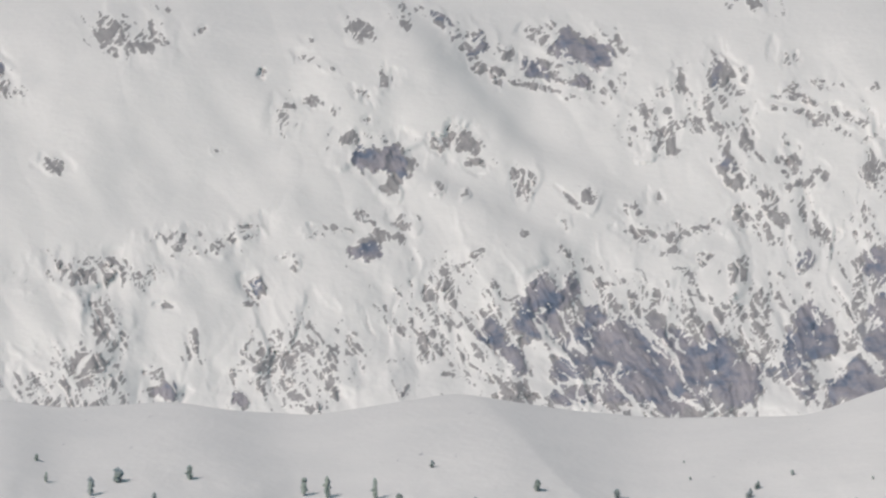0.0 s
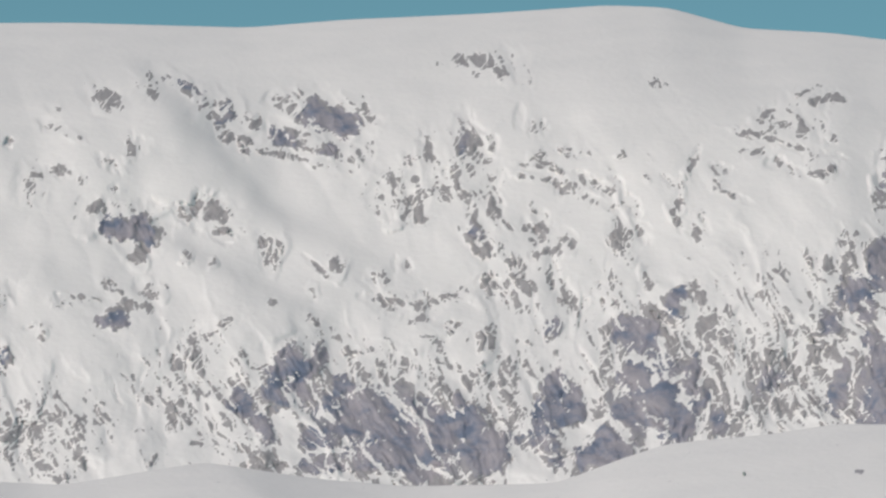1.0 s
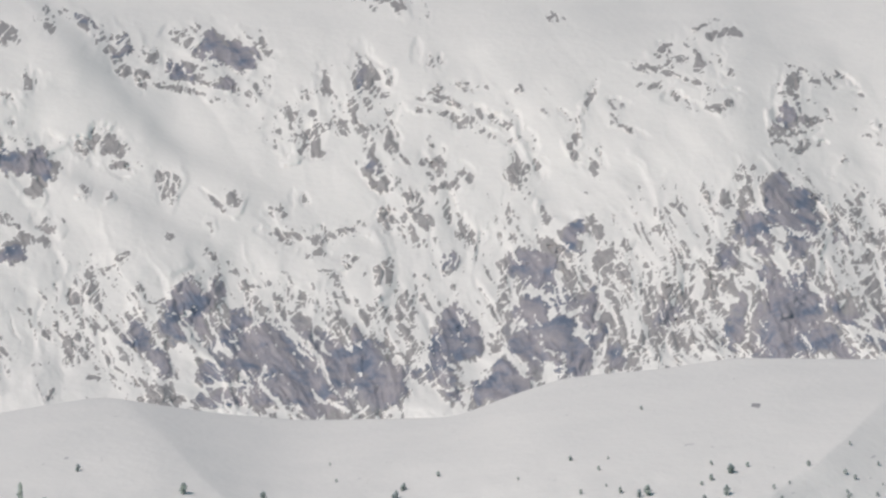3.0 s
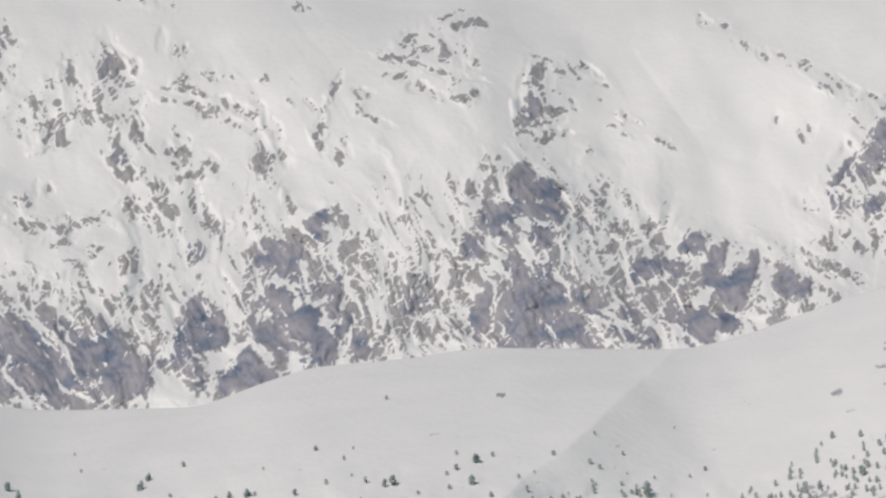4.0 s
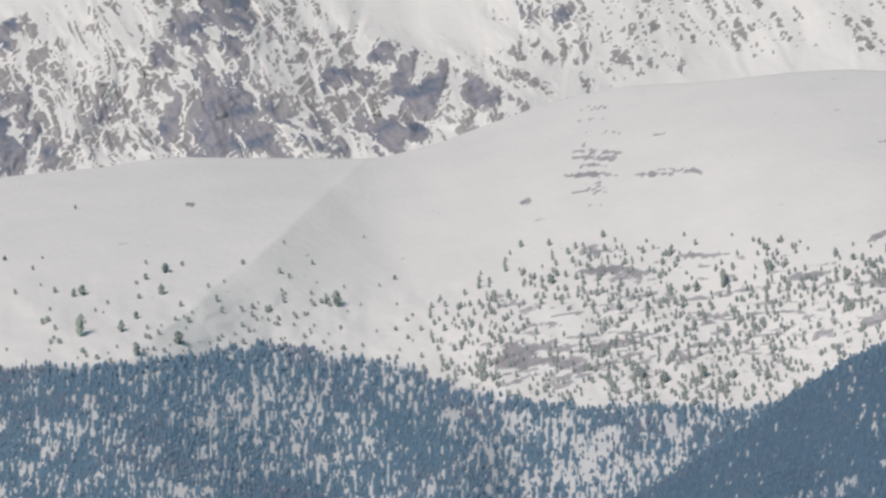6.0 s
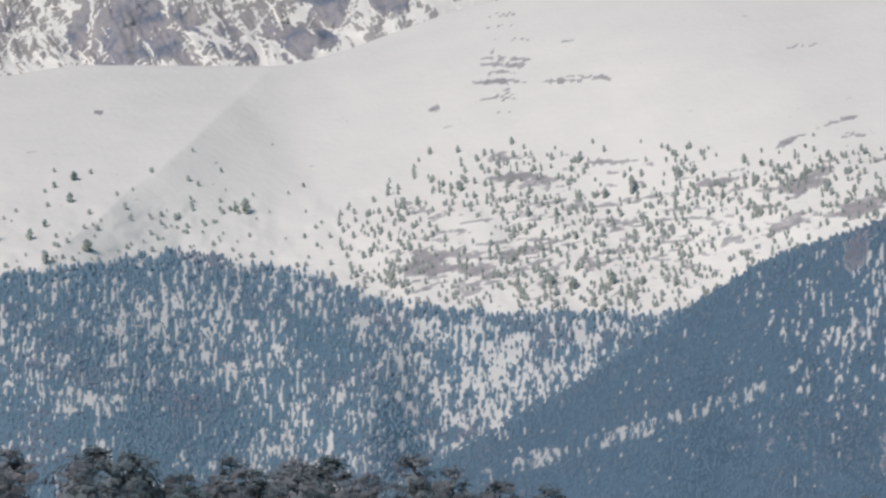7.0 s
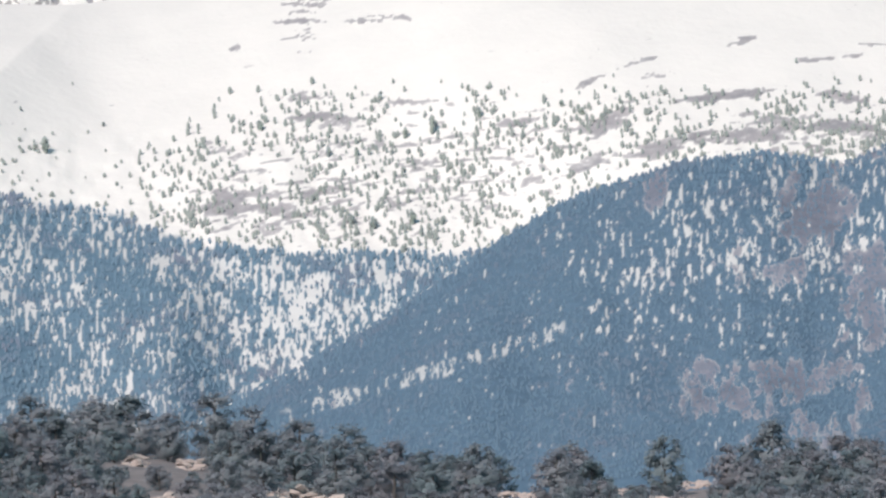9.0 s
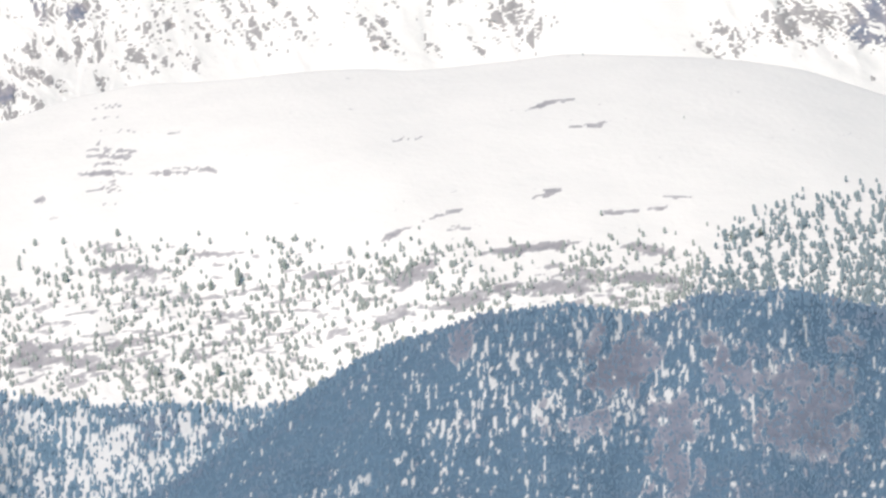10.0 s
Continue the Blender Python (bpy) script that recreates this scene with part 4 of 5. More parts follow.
def slope_chance(u, v):
    edge = wood_edge(u)
    left = step(340, 240, u)
    wood, inside = slope_wood(u, v), step(edge + 6, edge - 6, v)
    thin_left = left * (1 - inside) * 0.115 * np.exp(-np.maximum(v - edge, 0) / 45)
    groves = np.clip(0.6 + 0.8 * fbm(u / 55, v / 45, 3, 107), 0, 1)
    tree_line = np.minimum(742, 565 + 0.75 * (u - 230))
    thin_right = (1 - left) * (1 - inside) * 0.30 * step(tree_line + 15, tree_line - 60, v) * groves
    triangle = 0.11 * np.exp(-(((u - 60) / 90) ** 2 + ((v - 615) / 45) ** 2)) * (1 - inside)
    thick_right = step(1560, 1760, u + 0.5 * (700 - v)) * step(815, 735, v - 0.22 * (u - 1800)) * step(-0.35, 0.1, fbm(u / 9, v / 30, 2, 111)) * 0.8
    return np.clip(wood + thin_left + thin_right + triangle + thick_right, 0, 1)


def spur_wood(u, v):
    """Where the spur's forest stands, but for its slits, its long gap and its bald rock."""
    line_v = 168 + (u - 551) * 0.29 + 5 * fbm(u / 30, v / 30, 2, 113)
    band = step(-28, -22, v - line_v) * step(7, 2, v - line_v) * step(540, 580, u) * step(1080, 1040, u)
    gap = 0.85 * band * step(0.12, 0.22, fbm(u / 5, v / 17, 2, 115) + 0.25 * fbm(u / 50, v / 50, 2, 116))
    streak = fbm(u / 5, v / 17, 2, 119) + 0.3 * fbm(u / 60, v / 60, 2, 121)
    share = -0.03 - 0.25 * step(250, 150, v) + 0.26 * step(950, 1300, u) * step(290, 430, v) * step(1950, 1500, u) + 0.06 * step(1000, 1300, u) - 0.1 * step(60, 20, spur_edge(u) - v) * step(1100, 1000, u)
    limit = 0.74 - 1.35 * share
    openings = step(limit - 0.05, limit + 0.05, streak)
    # Slits and gap keep some floor blue, so their snow is coloured hazy.
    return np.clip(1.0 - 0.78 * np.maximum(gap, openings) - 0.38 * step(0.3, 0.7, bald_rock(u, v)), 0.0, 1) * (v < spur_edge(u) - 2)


massif = land("mountain_massif", np.concatenate([np.arange(-2350, 620, 2.5), np.arange(620, 2150, 4.8)]), 330, lambda u: shoulder(u) - 30, skyline,
              massif_r, massif_bare, massif_facets, LIMESTONE, None, 0.13, massif_cliff)
tagged(massif, "snow-covered limestone mountain with grey crags and cliffs", "mountain", kind="structure")
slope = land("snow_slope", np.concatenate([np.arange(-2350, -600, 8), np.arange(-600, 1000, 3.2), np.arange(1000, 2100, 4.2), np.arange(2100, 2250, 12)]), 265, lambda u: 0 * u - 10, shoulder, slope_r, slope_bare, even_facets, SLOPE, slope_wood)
tagged(slope, "smooth rounded snow slope with low rock ledges below the mountain", "snow slope", kind="structure")
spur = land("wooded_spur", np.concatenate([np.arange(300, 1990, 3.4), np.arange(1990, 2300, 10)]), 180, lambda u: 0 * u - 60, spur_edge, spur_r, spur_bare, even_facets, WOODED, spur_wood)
tagged(spur, "steep wooded spur with patches of snow and bare rock", "hillside", kind="structure")

# ---- ground: one sheet from below the eye out to the horizon, rising into the low pine hill ----
hill_top = line(-2600, 120, -400, 118, 0, 92, 350, 88, 560, 55, 800, 8, 1100, 4, 1350, 22, 1700, 8, 2600, 20)


def ground_z(u, r):
    v = -120 + (hill_top(u) + 120) * step(380, 720, r)
    hill = r * v / F + 0.5 * fbm(u / 60, r / 8, 3, 15)
    low = -6.0 + 0 * u
    out = step(720, 1000, r)
    return EYE + np.where(r < 380, low - 0.0 * r + (380 * -120 / F + 6) * step(250, 380, r), hill * (1 - out) + out * -16.0)


bearings = np.concatenate([np.linspace(-math.pi, -0.31, 60)[:-1], np.linspace(-0.31, 0.31, 300), np.linspace(0.31, math.pi, 60)[1:]])
reach = np.concatenate([[0.0, 5, 20, 60, 120, 180, 250, 300, 350], np.linspace(380, 800, 80), [840, 900, 1000, 1400, 2200, 3500, 5000, 9000, 20000]])
gb, gr = np.meshgrid(bearings, reach)
ground = sheet("ground", np.stack([gr * np.sin(gb), gr * np.cos(gb), ground_z(gb * F, gr)], -1), None, SOIL)
tagged(ground, "dry tan earth of the low hill with thin grass", "ground", kind="structure")


# ---- trees ----
def part(name, me, mat, parent, label=""):
    if mat and not me.materials:
        me.materials.append(mat)
    ob = new(name, me)
    ob.parent = parent
    if label:
        ob["label"] = label
    return ob


def mesh_of(name, verts, faces, mat):
    me = bpy.data.meshes.new(name)
    me.from_pydata([tuple(p) for p in verts], [], [tuple(f) for f in faces])
    me.materials.append(mat)
    me.polygons.foreach_set("use_smooth", np.ones(len(faces), bool))
    me.update()
    return me


def tube(points, radii, sides):
    """Verts and faces of a tapered round limb along points."""
    verts, faces = [], []
    for p, rad in zip(points, radii):
        verts += [(p[0] + rad * math.cos(6.2832 * k / sides), p[1] + rad * math.sin(6.2832 * k / sides), p[2]) for k in range(sides)]
    for i in range(len(points) - 1):
        for k in range(sides):
            a, b = i * sides + k, i * sides + (k + 1) % sides
            faces.append((a, b, b + sides, a + sides))
    return verts, faces


def clump(rng, centre, wide, tall):
    """A small uneven tuft: a jagged eight-faced lump."""
    q = [(1, 0, 0), (0, 1, 0), (-1, 0, 0), (0, -1, 0), (0, 0, 1), (0, 0, -0.8)]
    t = rng.uniform(0, 6.28)
    v = []
    for x, y, z in q:
        k = rng.uniform(0.6, 1.35)
        v.append((centre[0] + wide * k * (x * math.cos(t) - y * math.sin(t)), centre[1] + wide * k * (x * math.sin(t) + y * math.cos(t)), centre[2] + tall * k * z))
    return v, [(0, 1, 4), (1, 2, 4), (2, 3, 4), (3, 0, 4), (1, 0, 5), (2, 1, 5), (3, 2, 5), (0, 3, 5)]


def far_pine(seed, lumps=11, sides=5):
    """Trunk and crown of a mountain pine one metre high, as plain lists."""
    rng = random.Random(seed)
    trunk = tube([(0, 0, -0.12), (rng.uniform(-.02, .02), 0, 0.4), (0, 0, 0.9)], (0.035, 0.025, 0.006), sides)
    wide = rng.uniform(0.31, 0.42)
    cv, cf = [], []
    for i in range(lumps):
        h = 0.10 + 0.83 * (i + rng.random() * 0.6) / lumps
        swell = wide * max(0.12, 1 - ((h - 0.48) / 0.56) ** 2) ** 0.5
        ang = rng.uniform(0, 6.28)
        d = swell * rng.uniform(0.05, 0.45)
        v, f = clump(rng, (d * math.cos(ang), d * math.sin(ang), h), swell * 0.8, 0.17)
        cf += [tuple(k + len(cv) for k in face) for face in f]
        cv += v
    return trunk, (cv, cf)


PINES = [far_pine(s, 14) for s in range(7)]


def slim_pine(seed):
    """A slim forest pine one metre high: a short trunk and a rounded, uneven crown."""
    rng = random.Random(50 + seed)
    trunk = tube([(0, 0, -0.15), (0, 0, 0.3)], (0.03, 0.02), 3)
    cv, cf = [], []
    lean = rng.uniform(-.05, .05)
    for h, wide in ((-0.03, 0.22), (0.6, 0.28)):
        for k in range(6):
            a, w = 1.047 * (k + rng.uniform(-.3, .3)), wide * rng.uniform(0.75, 1.25)
            cv.append((w * math.cos(a) + lean * h, w * math.sin(a), h + rng.uniform(-.09, .09)))
    cv.append((lean, 0, 0.97))
    for k in range(6):
        j = (k + 1) % 6
        cf += [(k, j, 6 + j), (k, 6 + j, 6 + k), (6 + k, 6 + j, 12)]
    return trunk, (cv, cf)


def round_pine(seed):
    """A small upright pine one metre high with an oval, uneven crown."""
    rng = random.Random(90 + seed)
    cv, cf = [], []
    for h, wide in ((0.04, 0.19), (0.36, 0.30), (0.70, 0.26)):
        for k in range(6):
            a, w = 1.047 * (k + rng.uniform(-.3, .3)), wide * rng.uniform(0.7, 1.3)
            cv.append((w * math.cos(a), w * math.sin(a), h + rng.uniform(-.08, .08)))
    cv.append((rng.uniform(-.05, .05), 0, 0.92))
    for k in range(6):
        j = (k + 1) % 6
        cf += [(k, j, 6 + j), (k, 6 + j, 6 + k), (6 + k, 6 + j, 12 + j), (6 + k, 12 + j, 12 + k), (12 + k, 12 + j, 18)]
    return tube([(0, 0, -0.15), (0, 0, 0.3)], (0.03, 0.02), 3), (cv, cf)


WOOD = [slim_pine(s) for s in range(10)]
OPEN_WOOD = [round_pine(s) for s in range(10)]
pine_meshes = [(mesh_of("trunk", *t, BARK), mesh_of("crown", *c, HAZED_LONE_NEEDLES)) for t, c in PINES]
for _, crown in pine_meshes:        # normals evened out, to put gentle shading on the lumps
    soft = np.array([(0.45 * p.co.x, 0.45 * p.co.y - 0.05, 0.11 + 0.15 * (p.co.z - 0.45)) for p in crown.vertices])
    crown.normals_split_custom_set_from_vertices(soft / np.linalg.norm(soft, axis=1)[:, None])
rng = np.random.default_rng(4)


def lone_pine(u, v, tall_ticks, r_at, label, group):
    """One pine as a thing of its own; tall_ticks: its height as seen, in the units of v."""
    r = float(r_at(np.array([[float(u)]]), np.array([[float(v)]]))[0, 0])
    p = place(u, v, r)
    h = 0.88 * tall_ticks * r / F
    ob = new("pine_tree")
    t, c = pine_meshes[int(rng.integers(len(pine_meshes)))]
    part("trunk", t, None, ob)
    part("crown", c, None, ob)
    w = h * rng.uniform(0.7, 1.05) if tall_ticks < 34 else h * 0.55
    ob.matrix_world = Matrix.LocRotScale(Vector(p), Euler((rng.uniform(-.05, .05), rng.uniform(-.05, .05), rng.uniform(0, 6.28))), Vector((w, w, h)))
    tagged(ob, label, "tree", group)
    return ob


for u, v, tall in [(-1548, 630, 38), (-1506, 626, 43), (-1421, 624, 43), (-1379, 612, 30), (-1452, 573, 43), (-1420, 555, 30), (-1925, 622, 38), (-1878, 646, 30), (-1750, 654, 28), (-1812, 603, 30), (-1918, 597, 25), (-2004, 644, 20), (-2166, 700, 15), (-2224, 624, 23), (-2267, 613, 23), (-2209, 597, 18), (-2021, 681, 15), (-1321, 684, 15), (-1134, 645, 25), (-1243, 616, 20), (-1048, 572, 23), (-1615, 561, 23), (-1719, 555, 35), (-743, 656, 15), (-757, 640, 18), (-973, 617, 23), (-992, 635, 20), (-686, 612, 15), (-645, 571, 18), (-601, 624, 15), (-570, 626, 18), (-448, 710, 11)]:
    lone_pine(u, v, tall, slope_r, "small dark-green mountain pine standing alone in the snow", "scattered pines on the snow")
for u, v, tall in [(-164, 688, 20), (-171, 649, 22), (-199, 703, 10), (-199, 675, 14), (-312, 648, 22), (-327, 645, 16), (-360, 652, 14), (-323, 801, 9), (-449, 709, 10), (-398, 693, 10), (-690, 608, 16), (-637, 601, 18), (-650, 568, 20), (-601, 539, 22), (-761, 637, 14), (-747, 654, 12), (-568, 630, 12), (-575, 612, 12), (-485, 630, 14), (-540, 569, 32), (-315, 575, 46), (-243, 583, 24), (-216, 606, 16), (-141, 561, 28), (-216, 541, 28), (-382, 596, 14), (139, 627, 32), (120, 631, 16), (96, 702, 10), (-74, 637, 14), (242, 674, 10), (520, 664, 20)]:
    lone_pine(u, v, tall, slope_r, "small dark-green mountain pine standing alone in the snow", "scattered pines on the snow")
for u, v, tall in [(909, 683, 22), (889, 731, 14), (923, 734, 10), (961, 733, 8), (1132, 733, 10), (1055, 702, 14), (1091, 687, 16), (733, 716, 20), (826, 655, 40), (518, 666, 20), (447, 717, 10), (690, 615, 22), (776, 648, 24), (640, 616, 22), (1158, 705, 18), (1471, 773, 12), (1702, 724, 20), (1753, 732, 18), (1621, 943, 7), (1443, 1059, 6), (725, 576, 18), (679, 495, 22), (719, 488, 24), (789, 495, 28)]:
    lone_pine(u, v, tall, slope_r, "small dark-green mountain pine standing alone in the snow", "scattered pines on the snow")


def forest(name, spots, r_at, label, needles, kinds, spread=1.0):
    """Many pines in one mesh: spots holds rows of u, v and height in the same units."""
    spots = np.asarray(spots)
    R = r_at(spots[:, 0][None], spots[:, 1][None])[0]
    P = place(spots[:, 0], spots[:, 1], R)
    H = spots[:, 2] * R / F
    which = rng.integers(len(kinds), size=len(spots))
    allv, allf, alln, mats, base = [], [], [], [], 0
    for k, (t, c) in enumerate(kinds):
        pick = np.nonzero(which == k)[0]
        if not len(pick):
            continue
        verts = np.array(t[0] + c[0])
        tris = np.array([tri for f in t[1] for tri in ((f[0], f[1], f[2]), (f[0], f[2], f[3]))] + [tuple(i + len(t[0]) for i in f) for f in c[1]])
        bark = len(t[1]) * 2
        turn = rng.uniform(0, 6.28, len(pick))
        w = spread * H[pick] * rng.uniform(0.8, 1.15, len(pick))
        x = verts[None, :, 0] * np.cos(turn)[:, None] - verts[None, :, 1] * np.sin(turn)[:, None]
        y = verts[None, :, 0] * np.sin(turn)[:, None] + verts[None, :, 1] * np.cos(turn)[:, None]
        v = np.stack([x * w[:, None], y * w[:, None], verts[None, :, 2] * H[pick][:, None]], -1) + P[pick][:, None]
        f = tris[None] + (np.arange(len(pick)) * len(verts))[:, None, None] + base
        allv.append(v.reshape(-1, 3))
        allf.append(f.reshape(-1, 3))
        soft = np.stack([0.45 * x, 0.45 * y, 0 * x + 0.11], -1) + np.array([0, -0.07, 0.0])      # normals bent up and towards the eye, flattening the shading like haze
        alln.append(soft.reshape(-1, 3))
        m = np.ones((len(pick), len(tris)), np.int32)
        m[:, :bark] = 0
        mats.append(m.reshape(-1))
        base += v.shape[0] * v.shape[1]
    v, f, m = np.concatenate(allv), np.concatenate(allf), np.concatenate(mats)
    me = bpy.data.meshes.new(name)
    me.vertices.add(len(v))
    me.vertices.foreach_set("co", v.reshape(-1).astype(np.float32))
    me.loops.add(f.size)
    me.loops.foreach_set("vertex_index", f.reshape(-1).astype(np.int32))
    me.polygons.add(len(f))
    me.polygons.foreach_set("loop_start", np.arange(0, f.size, 3, dtype=np.int32))
    me.polygons.foreach_set("material_index", m)
    me.polygons.foreach_set("use_smooth", np.ones(len(f), bool))
    me.materials.append(HAZED_BARK)
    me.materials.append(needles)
    me.update(calc_edges=True)
    soft = np.concatenate(alln)
    me.normals_split_custom_set_from_vertices(soft / np.linalg.norm(soft, axis=1)[:, None])
    return tagged(new(name, me), label, "forest", kind="stuff")


def scatter(count, u0, u1, v0, v1, chance):
    u, v = rng.uniform(u0, u1, count), rng.uniform(v0, v1, count)
    keep = rng.random(count) < chance(u, v)
    return u[keep], v[keep]


u, v = scatter(72000, -900, 2150, 105, 880, slope_chance)
keep = v > np.where(u > 300, spur_edge(np.maximum(u, 300)) - 25, -100)
u, v = u[keep], v[keep]
wooded = v < wood_edge(u) + 5
h = np.where((u < 280) & (v > wood_edge(u) + 5), rng.uniform(5.5, 12, len(u)), np.where(wooded, rng.uniform(5, 9.5, len(u)) + 4 * step(wood_edge(u) - 60, wood_edge(u), v), rng.uniform(8, 16, len(u))))
forest("mountain_forest", np.stack([u, v, h], 1)[wooded], slope_r, "dense mountain pine forest, hazed blue-green, growing on the snow slope", HAZED_FAR_NEEDLES, WOOD, 0.85)
close = ~wooded & (u + 0.5 * (700 - v) > 1660)
scattered = ~wooded & (u < 280)
forest("scattered_pines", np.stack([u, v, h], 1)[scattered], slope_r, "small rounded pines, hazed grey-green, scattered over the open snow", HAZED_SLOPE_NEEDLES, OPEN_WOOD, 1.1)
forest("thin_forest", np.stack([u, v, h], 1)[~wooded & ~close & ~scattered], slope_r, "thin open stand of small pines, hazed grey-green, on snow", HAZED_SLOPE_NEEDLES, OPEN_WOOD, 0.72)
forest("edge_forest", np.stack([u, v, h], 1)[close], slope_r, "close stand of pines, hazed blue-green, above the wooded spur", HAZED_EDGE_NEEDLES, OPEN_WOOD, 0.75)
u, v = scatter(1200, -2300, -900, 420, 600, lambda u, v: step(wood_edge(u) + 5, wood_edge(u) - 5, v) * 0.9)
forest("valley_forest", np.stack([u, v, rng.uniform(14, 26, len(u))], 1), slope_r, "dark pine forest at the foot of the snow slope", HAZED_FAR_NEEDLES, WOOD)


u, v = scatter(37000, 330, 2080, 40, 650, spur_wood)
tall_edge = 5 * step(spur_edge(u) - 40, spur_edge(u) - 5, v)
forest("spur_forest", np.stack([u, v, rng.uniform(4, 7.5, len(u)) + tall_edge], 1), spur_r, "dense dark pine forest, hazed blue-green, covering the spur", HAZED_SPUR_NEEDLES, WOOD, 1.0)


# ---- near hill: pines, stones, lamp ----
def near_pine(seed):
    """A rounded, open-crowned pine, one metre high: trunk with limbs, and a crown of tufts."""
    g = random.Random(100 + seed)
    tv, tf = tube([(0, 0, -0.08), (g.uniform(-.02, .02), g.uniform(-.02, .02), 0.3), (g.uniform(-.03, .03), 0, 0.6), (0, 0, 0.93)], (0.032, 0.026, 0.018, 0.004), 8)
    cv, cf = [], []
    wide = g.uniform(0.38, 0.47)
    lobes = [(g.uniform(0, 6.28), g.uniform(0.1, 0.95), g.uniform(0.12, 0.5)) for _ in range(13)]

    def reach_out(h, ang):
        swell = 0.85 + sum(a * math.exp(-(2 * math.sin((ang - t) / 2)) ** 2 * 5 - ((h - z) / 0.09) ** 2) for t, z, a in lobes)
        return wide * swell * max(0.02, 1 - ((h - 0.38) / 0.6) ** 2) ** 0.6
    for i in range(42):             # boughs, each with its sprays of needles
        h, ang = 0.07 + 0.89 * g.random() ** 1.1, g.uniform(0, 6.28)
        out = reach_out(h, ang) * g.uniform(0.6, 1.0)
        tip = Vector((out * math.cos(ang), out * math.sin(ang), h))
        n0, root = len(tv), max(0.05, h - 0.12)
        side = (-math.sin(ang) * 0.007, math.cos(ang) * 0.007)
        tv += [(side[0], side[1], root), (-side[0], -side[1], root), (0, 0, root + 0.015), tuple(tip)]
        tf += [(n0, n0 + 1, n0 + 3), (n0 + 1, n0 + 2, n0 + 3), (n0 + 2, n0, n0 + 3)]
        for j in range(58):
            c = Vector((0, 0, root)).lerp(tip, g.uniform(0.35, 1.0) ** 0.6) + Vector((g.gauss(0, .042), g.gauss(0, .042), g.gauss(0, .036)))
            face = (Vector((c.x, c.y, 0.8 * (c.z - 0.3))).normalized() + Vector([g.gauss(0, 0.3) for _ in range(3)])).normalized()
            p = face.orthogonal().normalized()
            q, turn, size, k = face.cross(p), g.uniform(0, 6.28), g.uniform(0.017, 0.038), len(cv)
            cv += [tuple(c + size * (math.cos(turn + 2.094 * m) * p + math.sin(turn + 2.094 * m) * q)) for m in range(3)]
            cf.append((k, k + 1, k + 2))
    crown = mesh_of("crown", cv, cf, HAZED_NEAR_NEEDLES)
    crown.polygons.foreach_set("use_smooth", [True] * len(crown.polygons))
    soft = np.array(cv) - np.array([0, 0, 0.3])
    crown.normals_split_custom_set_from_vertices(soft / np.linalg.norm(soft, axis=1)[:, None])   # normals set outwards to soften the crown's shading
    return mesh_of("trunk", tv, tf, BARK), crown


near_meshes = [near_pine(s) for s in range(6)]


def ground_point(u, r):
    az = u / F
    z = float(ground_z(np.array([float(u)]), np.array([float(r)]))[0])
    return Vector((r * math.sin(az), r * math.cos(az), z))


def hill_pine(u, r, h, k):
    ob = new("hill_pine")
    t, c = near_meshes[k % len(near_meshes)]
    part("trunk", t, None, ob)
    part("crown", c, None, ob)
    w = h * rng.uniform(1.0, 1.45)
    ob.matrix_world = Matrix.LocRotScale(ground_point(u, r) - Vector((0, 0, 0.1)), Euler((0, 0, rng.uniform(0, 6.28))), Vector((w, w, h)))
    return tagged(ob, "dark grey-green rounded pine on the dry near hill", "tree", "pines on the near hill")


def ground_r(u, v):
    """The distance at which the near hill's ground rises to v."""
    rs = np.linspace(385, 715, 400)
    vs = (ground_z(np.full(400, float(u)), rs) - EYE) / rs * F
    return float(rs[min(int(np.searchsorted(np.maximum.accumulate(vs), v)), 399)])


def boulder(seed):
    """A worn, angular block of stone about one metre across."""
    g = random.Random(300 + seed)
    bm = bmesh.new()
    bmesh.ops.create_icosphere(bm, subdivisions=1, radius=0.5)
    for q in bm.verts:
        d = q.co.normalized()
        k = 1 + 0.35 * noise.noise(d * 1.3 + Vector((seed * 3.1, 0, 0))) + 0.12 * noise.noise(d * 4 + Vector((0, seed, 0)))
        q.co = Vector((d.x * k * 0.62, d.y * k * 0.5, max(d.z * k * 0.42, -0.2)))
        q.co += Vector([g.uniform(-.02, .02) for _ in range(3)])
    me = bpy.data.meshes.new("rock")
    bm.to_mesh(me)
    bm.free()
    me.materials.append(STONE)
    return me


BOULDERS = [boulder(q) for q in range(5)]
OUTCROPS = [(300, 87, 32, 16), (395, 79, 28, 18), (604, 21, 62, 28), (346, 17, 34, 22), (763, -4, 38, 14), (978, 17, 38, 10), (1162, 43, 24, 12), (1261, 2, 46, 16), (-154, 55, 16, 16), (-223, 119, 28, 8), (-174, 27, 14, 14), (-20, 75, 10, 14), (1170, 42, 26, 12), (1295, 40, 30, 12)]


def outcrop(u, v, wide, tall):
    r = ground_r(u, v - tall)
    m = r / F
    ob = new("rock_outcrop")
    ob.location = ground_point(u, r)
    for q in range(22):
        size = m * wide * rng.uniform(0.18, 0.6)
        piece = part("rock", BOULDERS[q % 5], None, ob)
        lift = m * tall * 1.4 * rng.random()
        piece.matrix_local = Matrix.LocRotScale(Vector((m * wide * rng.uniform(-.85, .85), 8 * lift, lift * 0.9)), Euler((rng.uniform(-.3, .3), rng.uniform(-.3, .3), rng.uniform(0, 6.28))), Vector((size * 1.5, size, size * 0.62)))
    return tagged(ob, "pale tan weathered rock outcrop among the near pines", "rock", "rock outcrops on the near hill")


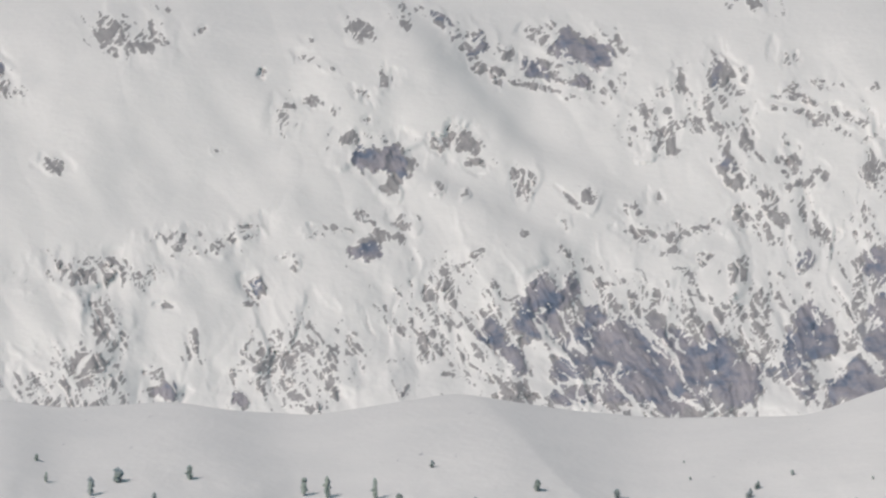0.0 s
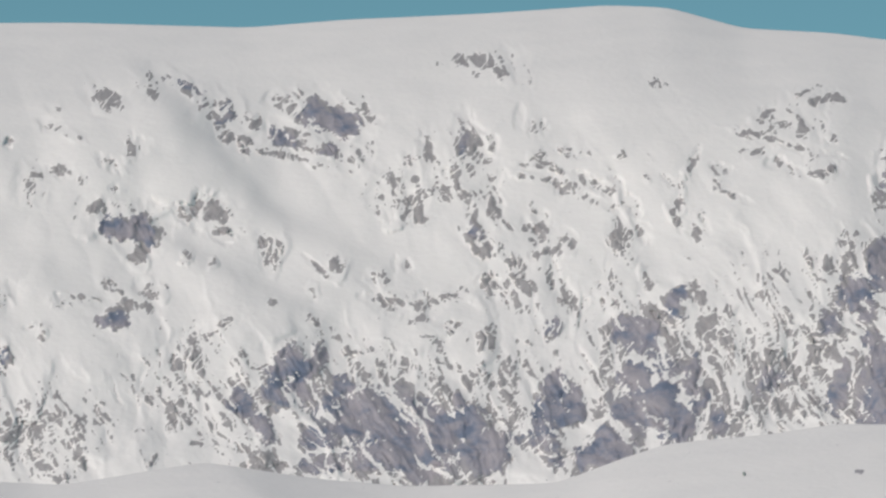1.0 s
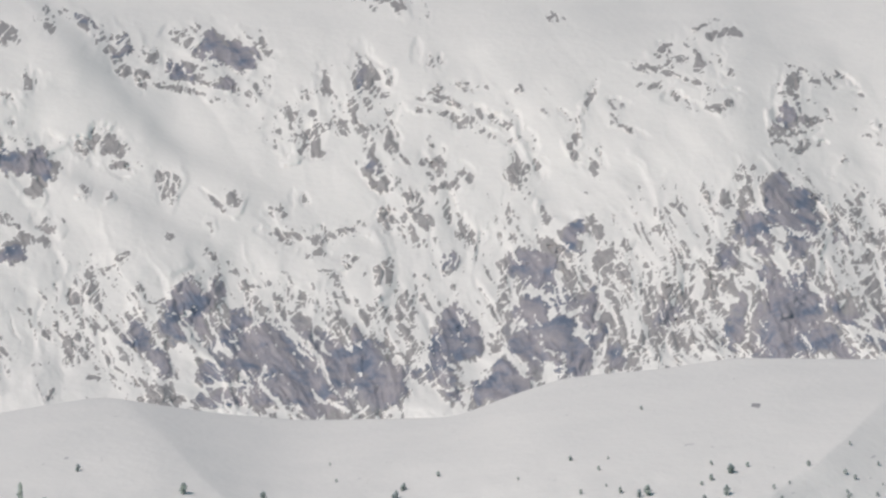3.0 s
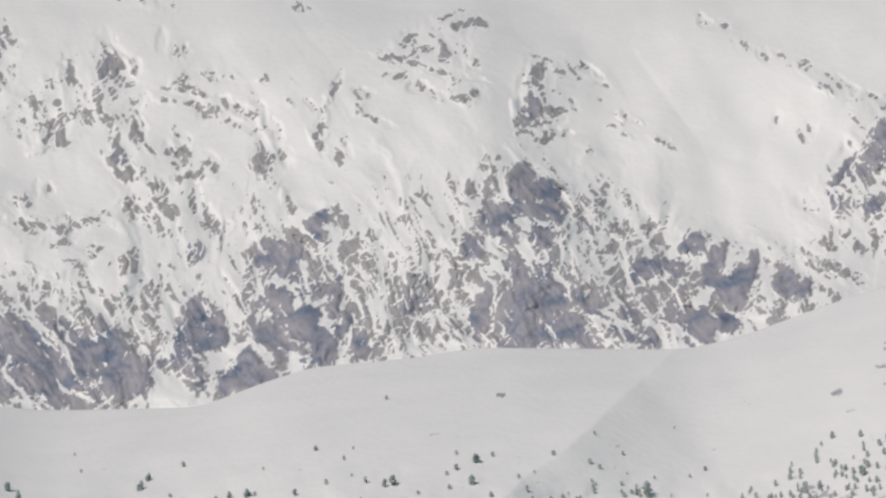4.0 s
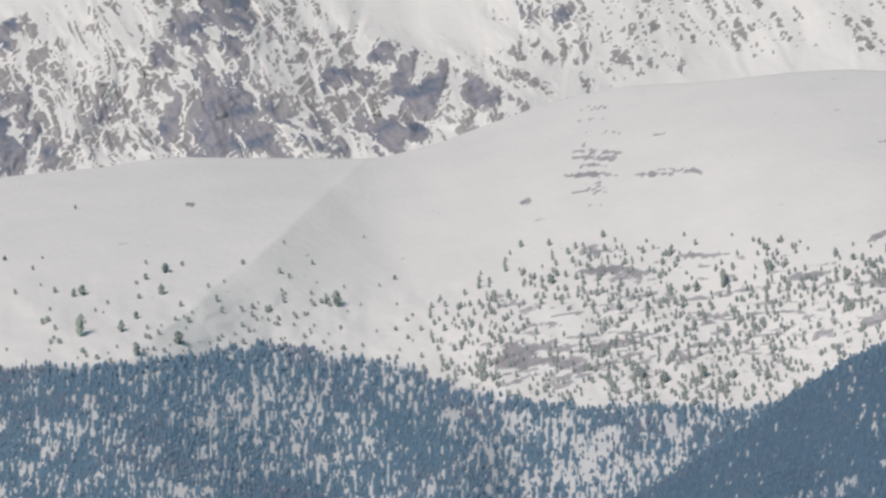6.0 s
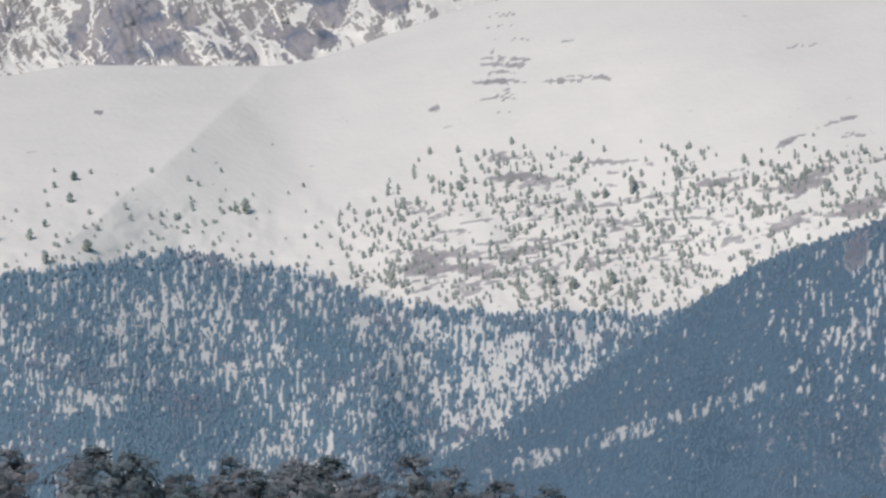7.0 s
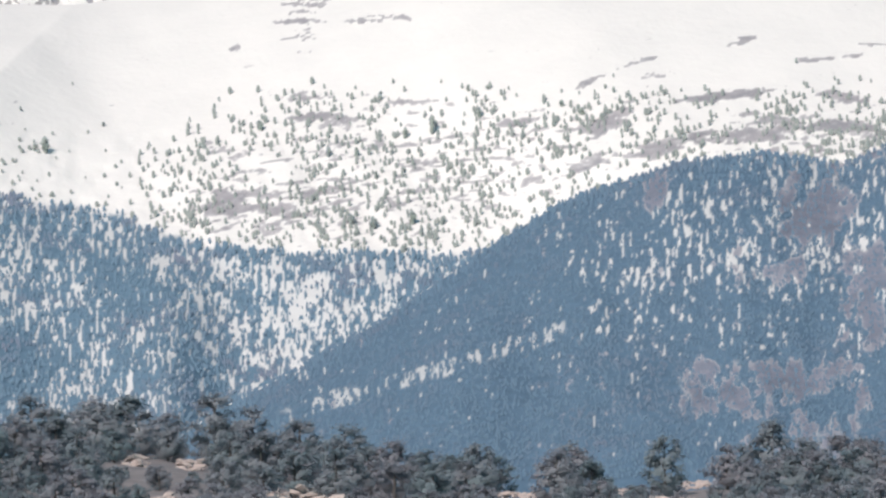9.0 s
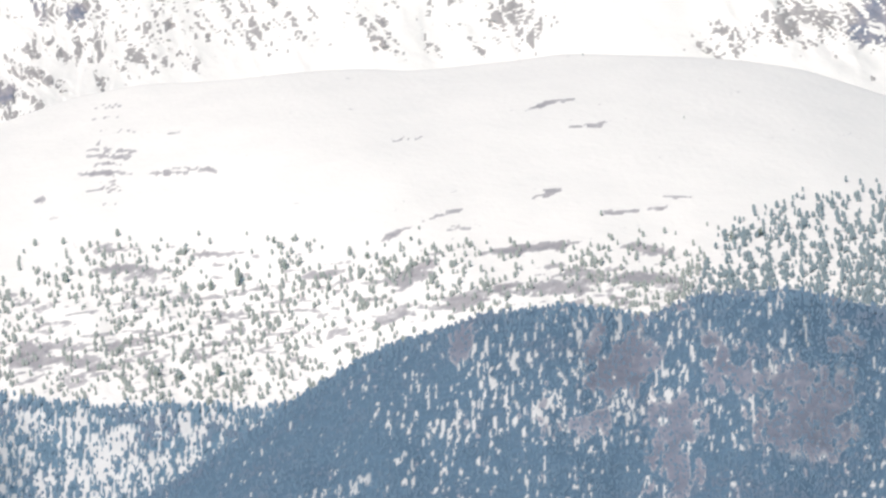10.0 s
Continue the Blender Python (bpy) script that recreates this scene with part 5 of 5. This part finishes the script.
blocked = []
for ou, ov, ow, ot in OUTCROPS:
    outcrop(ou, ov, ow, ot)
    blocked.append((ou, ground_r(ou, ov - ot), ow, ov - 0.8 * ot))

k = 0
for r, gap, tall in ((714, 70, 8.8), (682, 58, 7.2), (650, 56, 6.2), (618, 56, 5.8), (586, 58, 5.4), (554, 60, 5.2), (522, 62, 5.0), (490, 66, 5.0), (460, 70, 5.0)):
    u = -420 + (k * 37) % 50
    while u < 1780:
        pu, pr = u + rng.uniform(-14, 14), r + rng.uniform(-22, 22)
        h = tall * rng.uniform(0.7, 1.2)
        foot = float((ground_point(pu, pr).z - EYE) / pr * F)
        for ou, orr, ow, ov in blocked:
            if pr < orr + 4 and abs(pu - ou) < 0.7 * ow + 0.24 * h * F / pr:
                h = min(h, (ov - foot) * pr / F)
        if h > 1.0 and foot + h * F / pr > -18:
            hill_pine(pu, pr, h, k)
        u += gap * rng.uniform(0.7, 1.35)
        k += 1


def street_lamp(u, v_top, tall):
    r = ground_r(u, v_top - tall * F / 470)
    ob = new("street_lamp")
    ob.location = ground_point(u, r)
    h = EYE + r * v_top / F - ob.location.z
    part("pole", mesh_of("pole", *tube([(0, 0, -0.2), (0, 0, h * 0.6), (0, 0, h)], (0.09, 0.07, 0.05), 10), STEEL), None, ob)
    arm = tube([(0, 0, h - 0.05), (0.25, 0, h + 0.12), (0.6, 0, h + 0.18)], (0.05, 0.045, 0.04), 8)
    part("arm", mesh_of("arm", *arm, STEEL), None, ob)
    bm = bmesh.new()
    bmesh.ops.create_cube(bm, size=1, matrix=Matrix.Translation((0.6, 0, h + 0.16)) @ Matrix.Diagonal((0.75, 0.4, 0.22, 1)))
    bmesh.ops.bevel(bm, geom=bm.edges[:], offset=0.06, segments=2, affect="EDGES")
    me = bpy.data.meshes.new("lamp_head")
    bm.to_mesh(me)
    bm.free()
    part("lamp_head", me, LAMP_GLASS, ob, "white lamp head")
    return tagged(ob, "slim pale street lamp standing among the near pines", "street lamp")


street_lamp(-89, 52, 5.0)
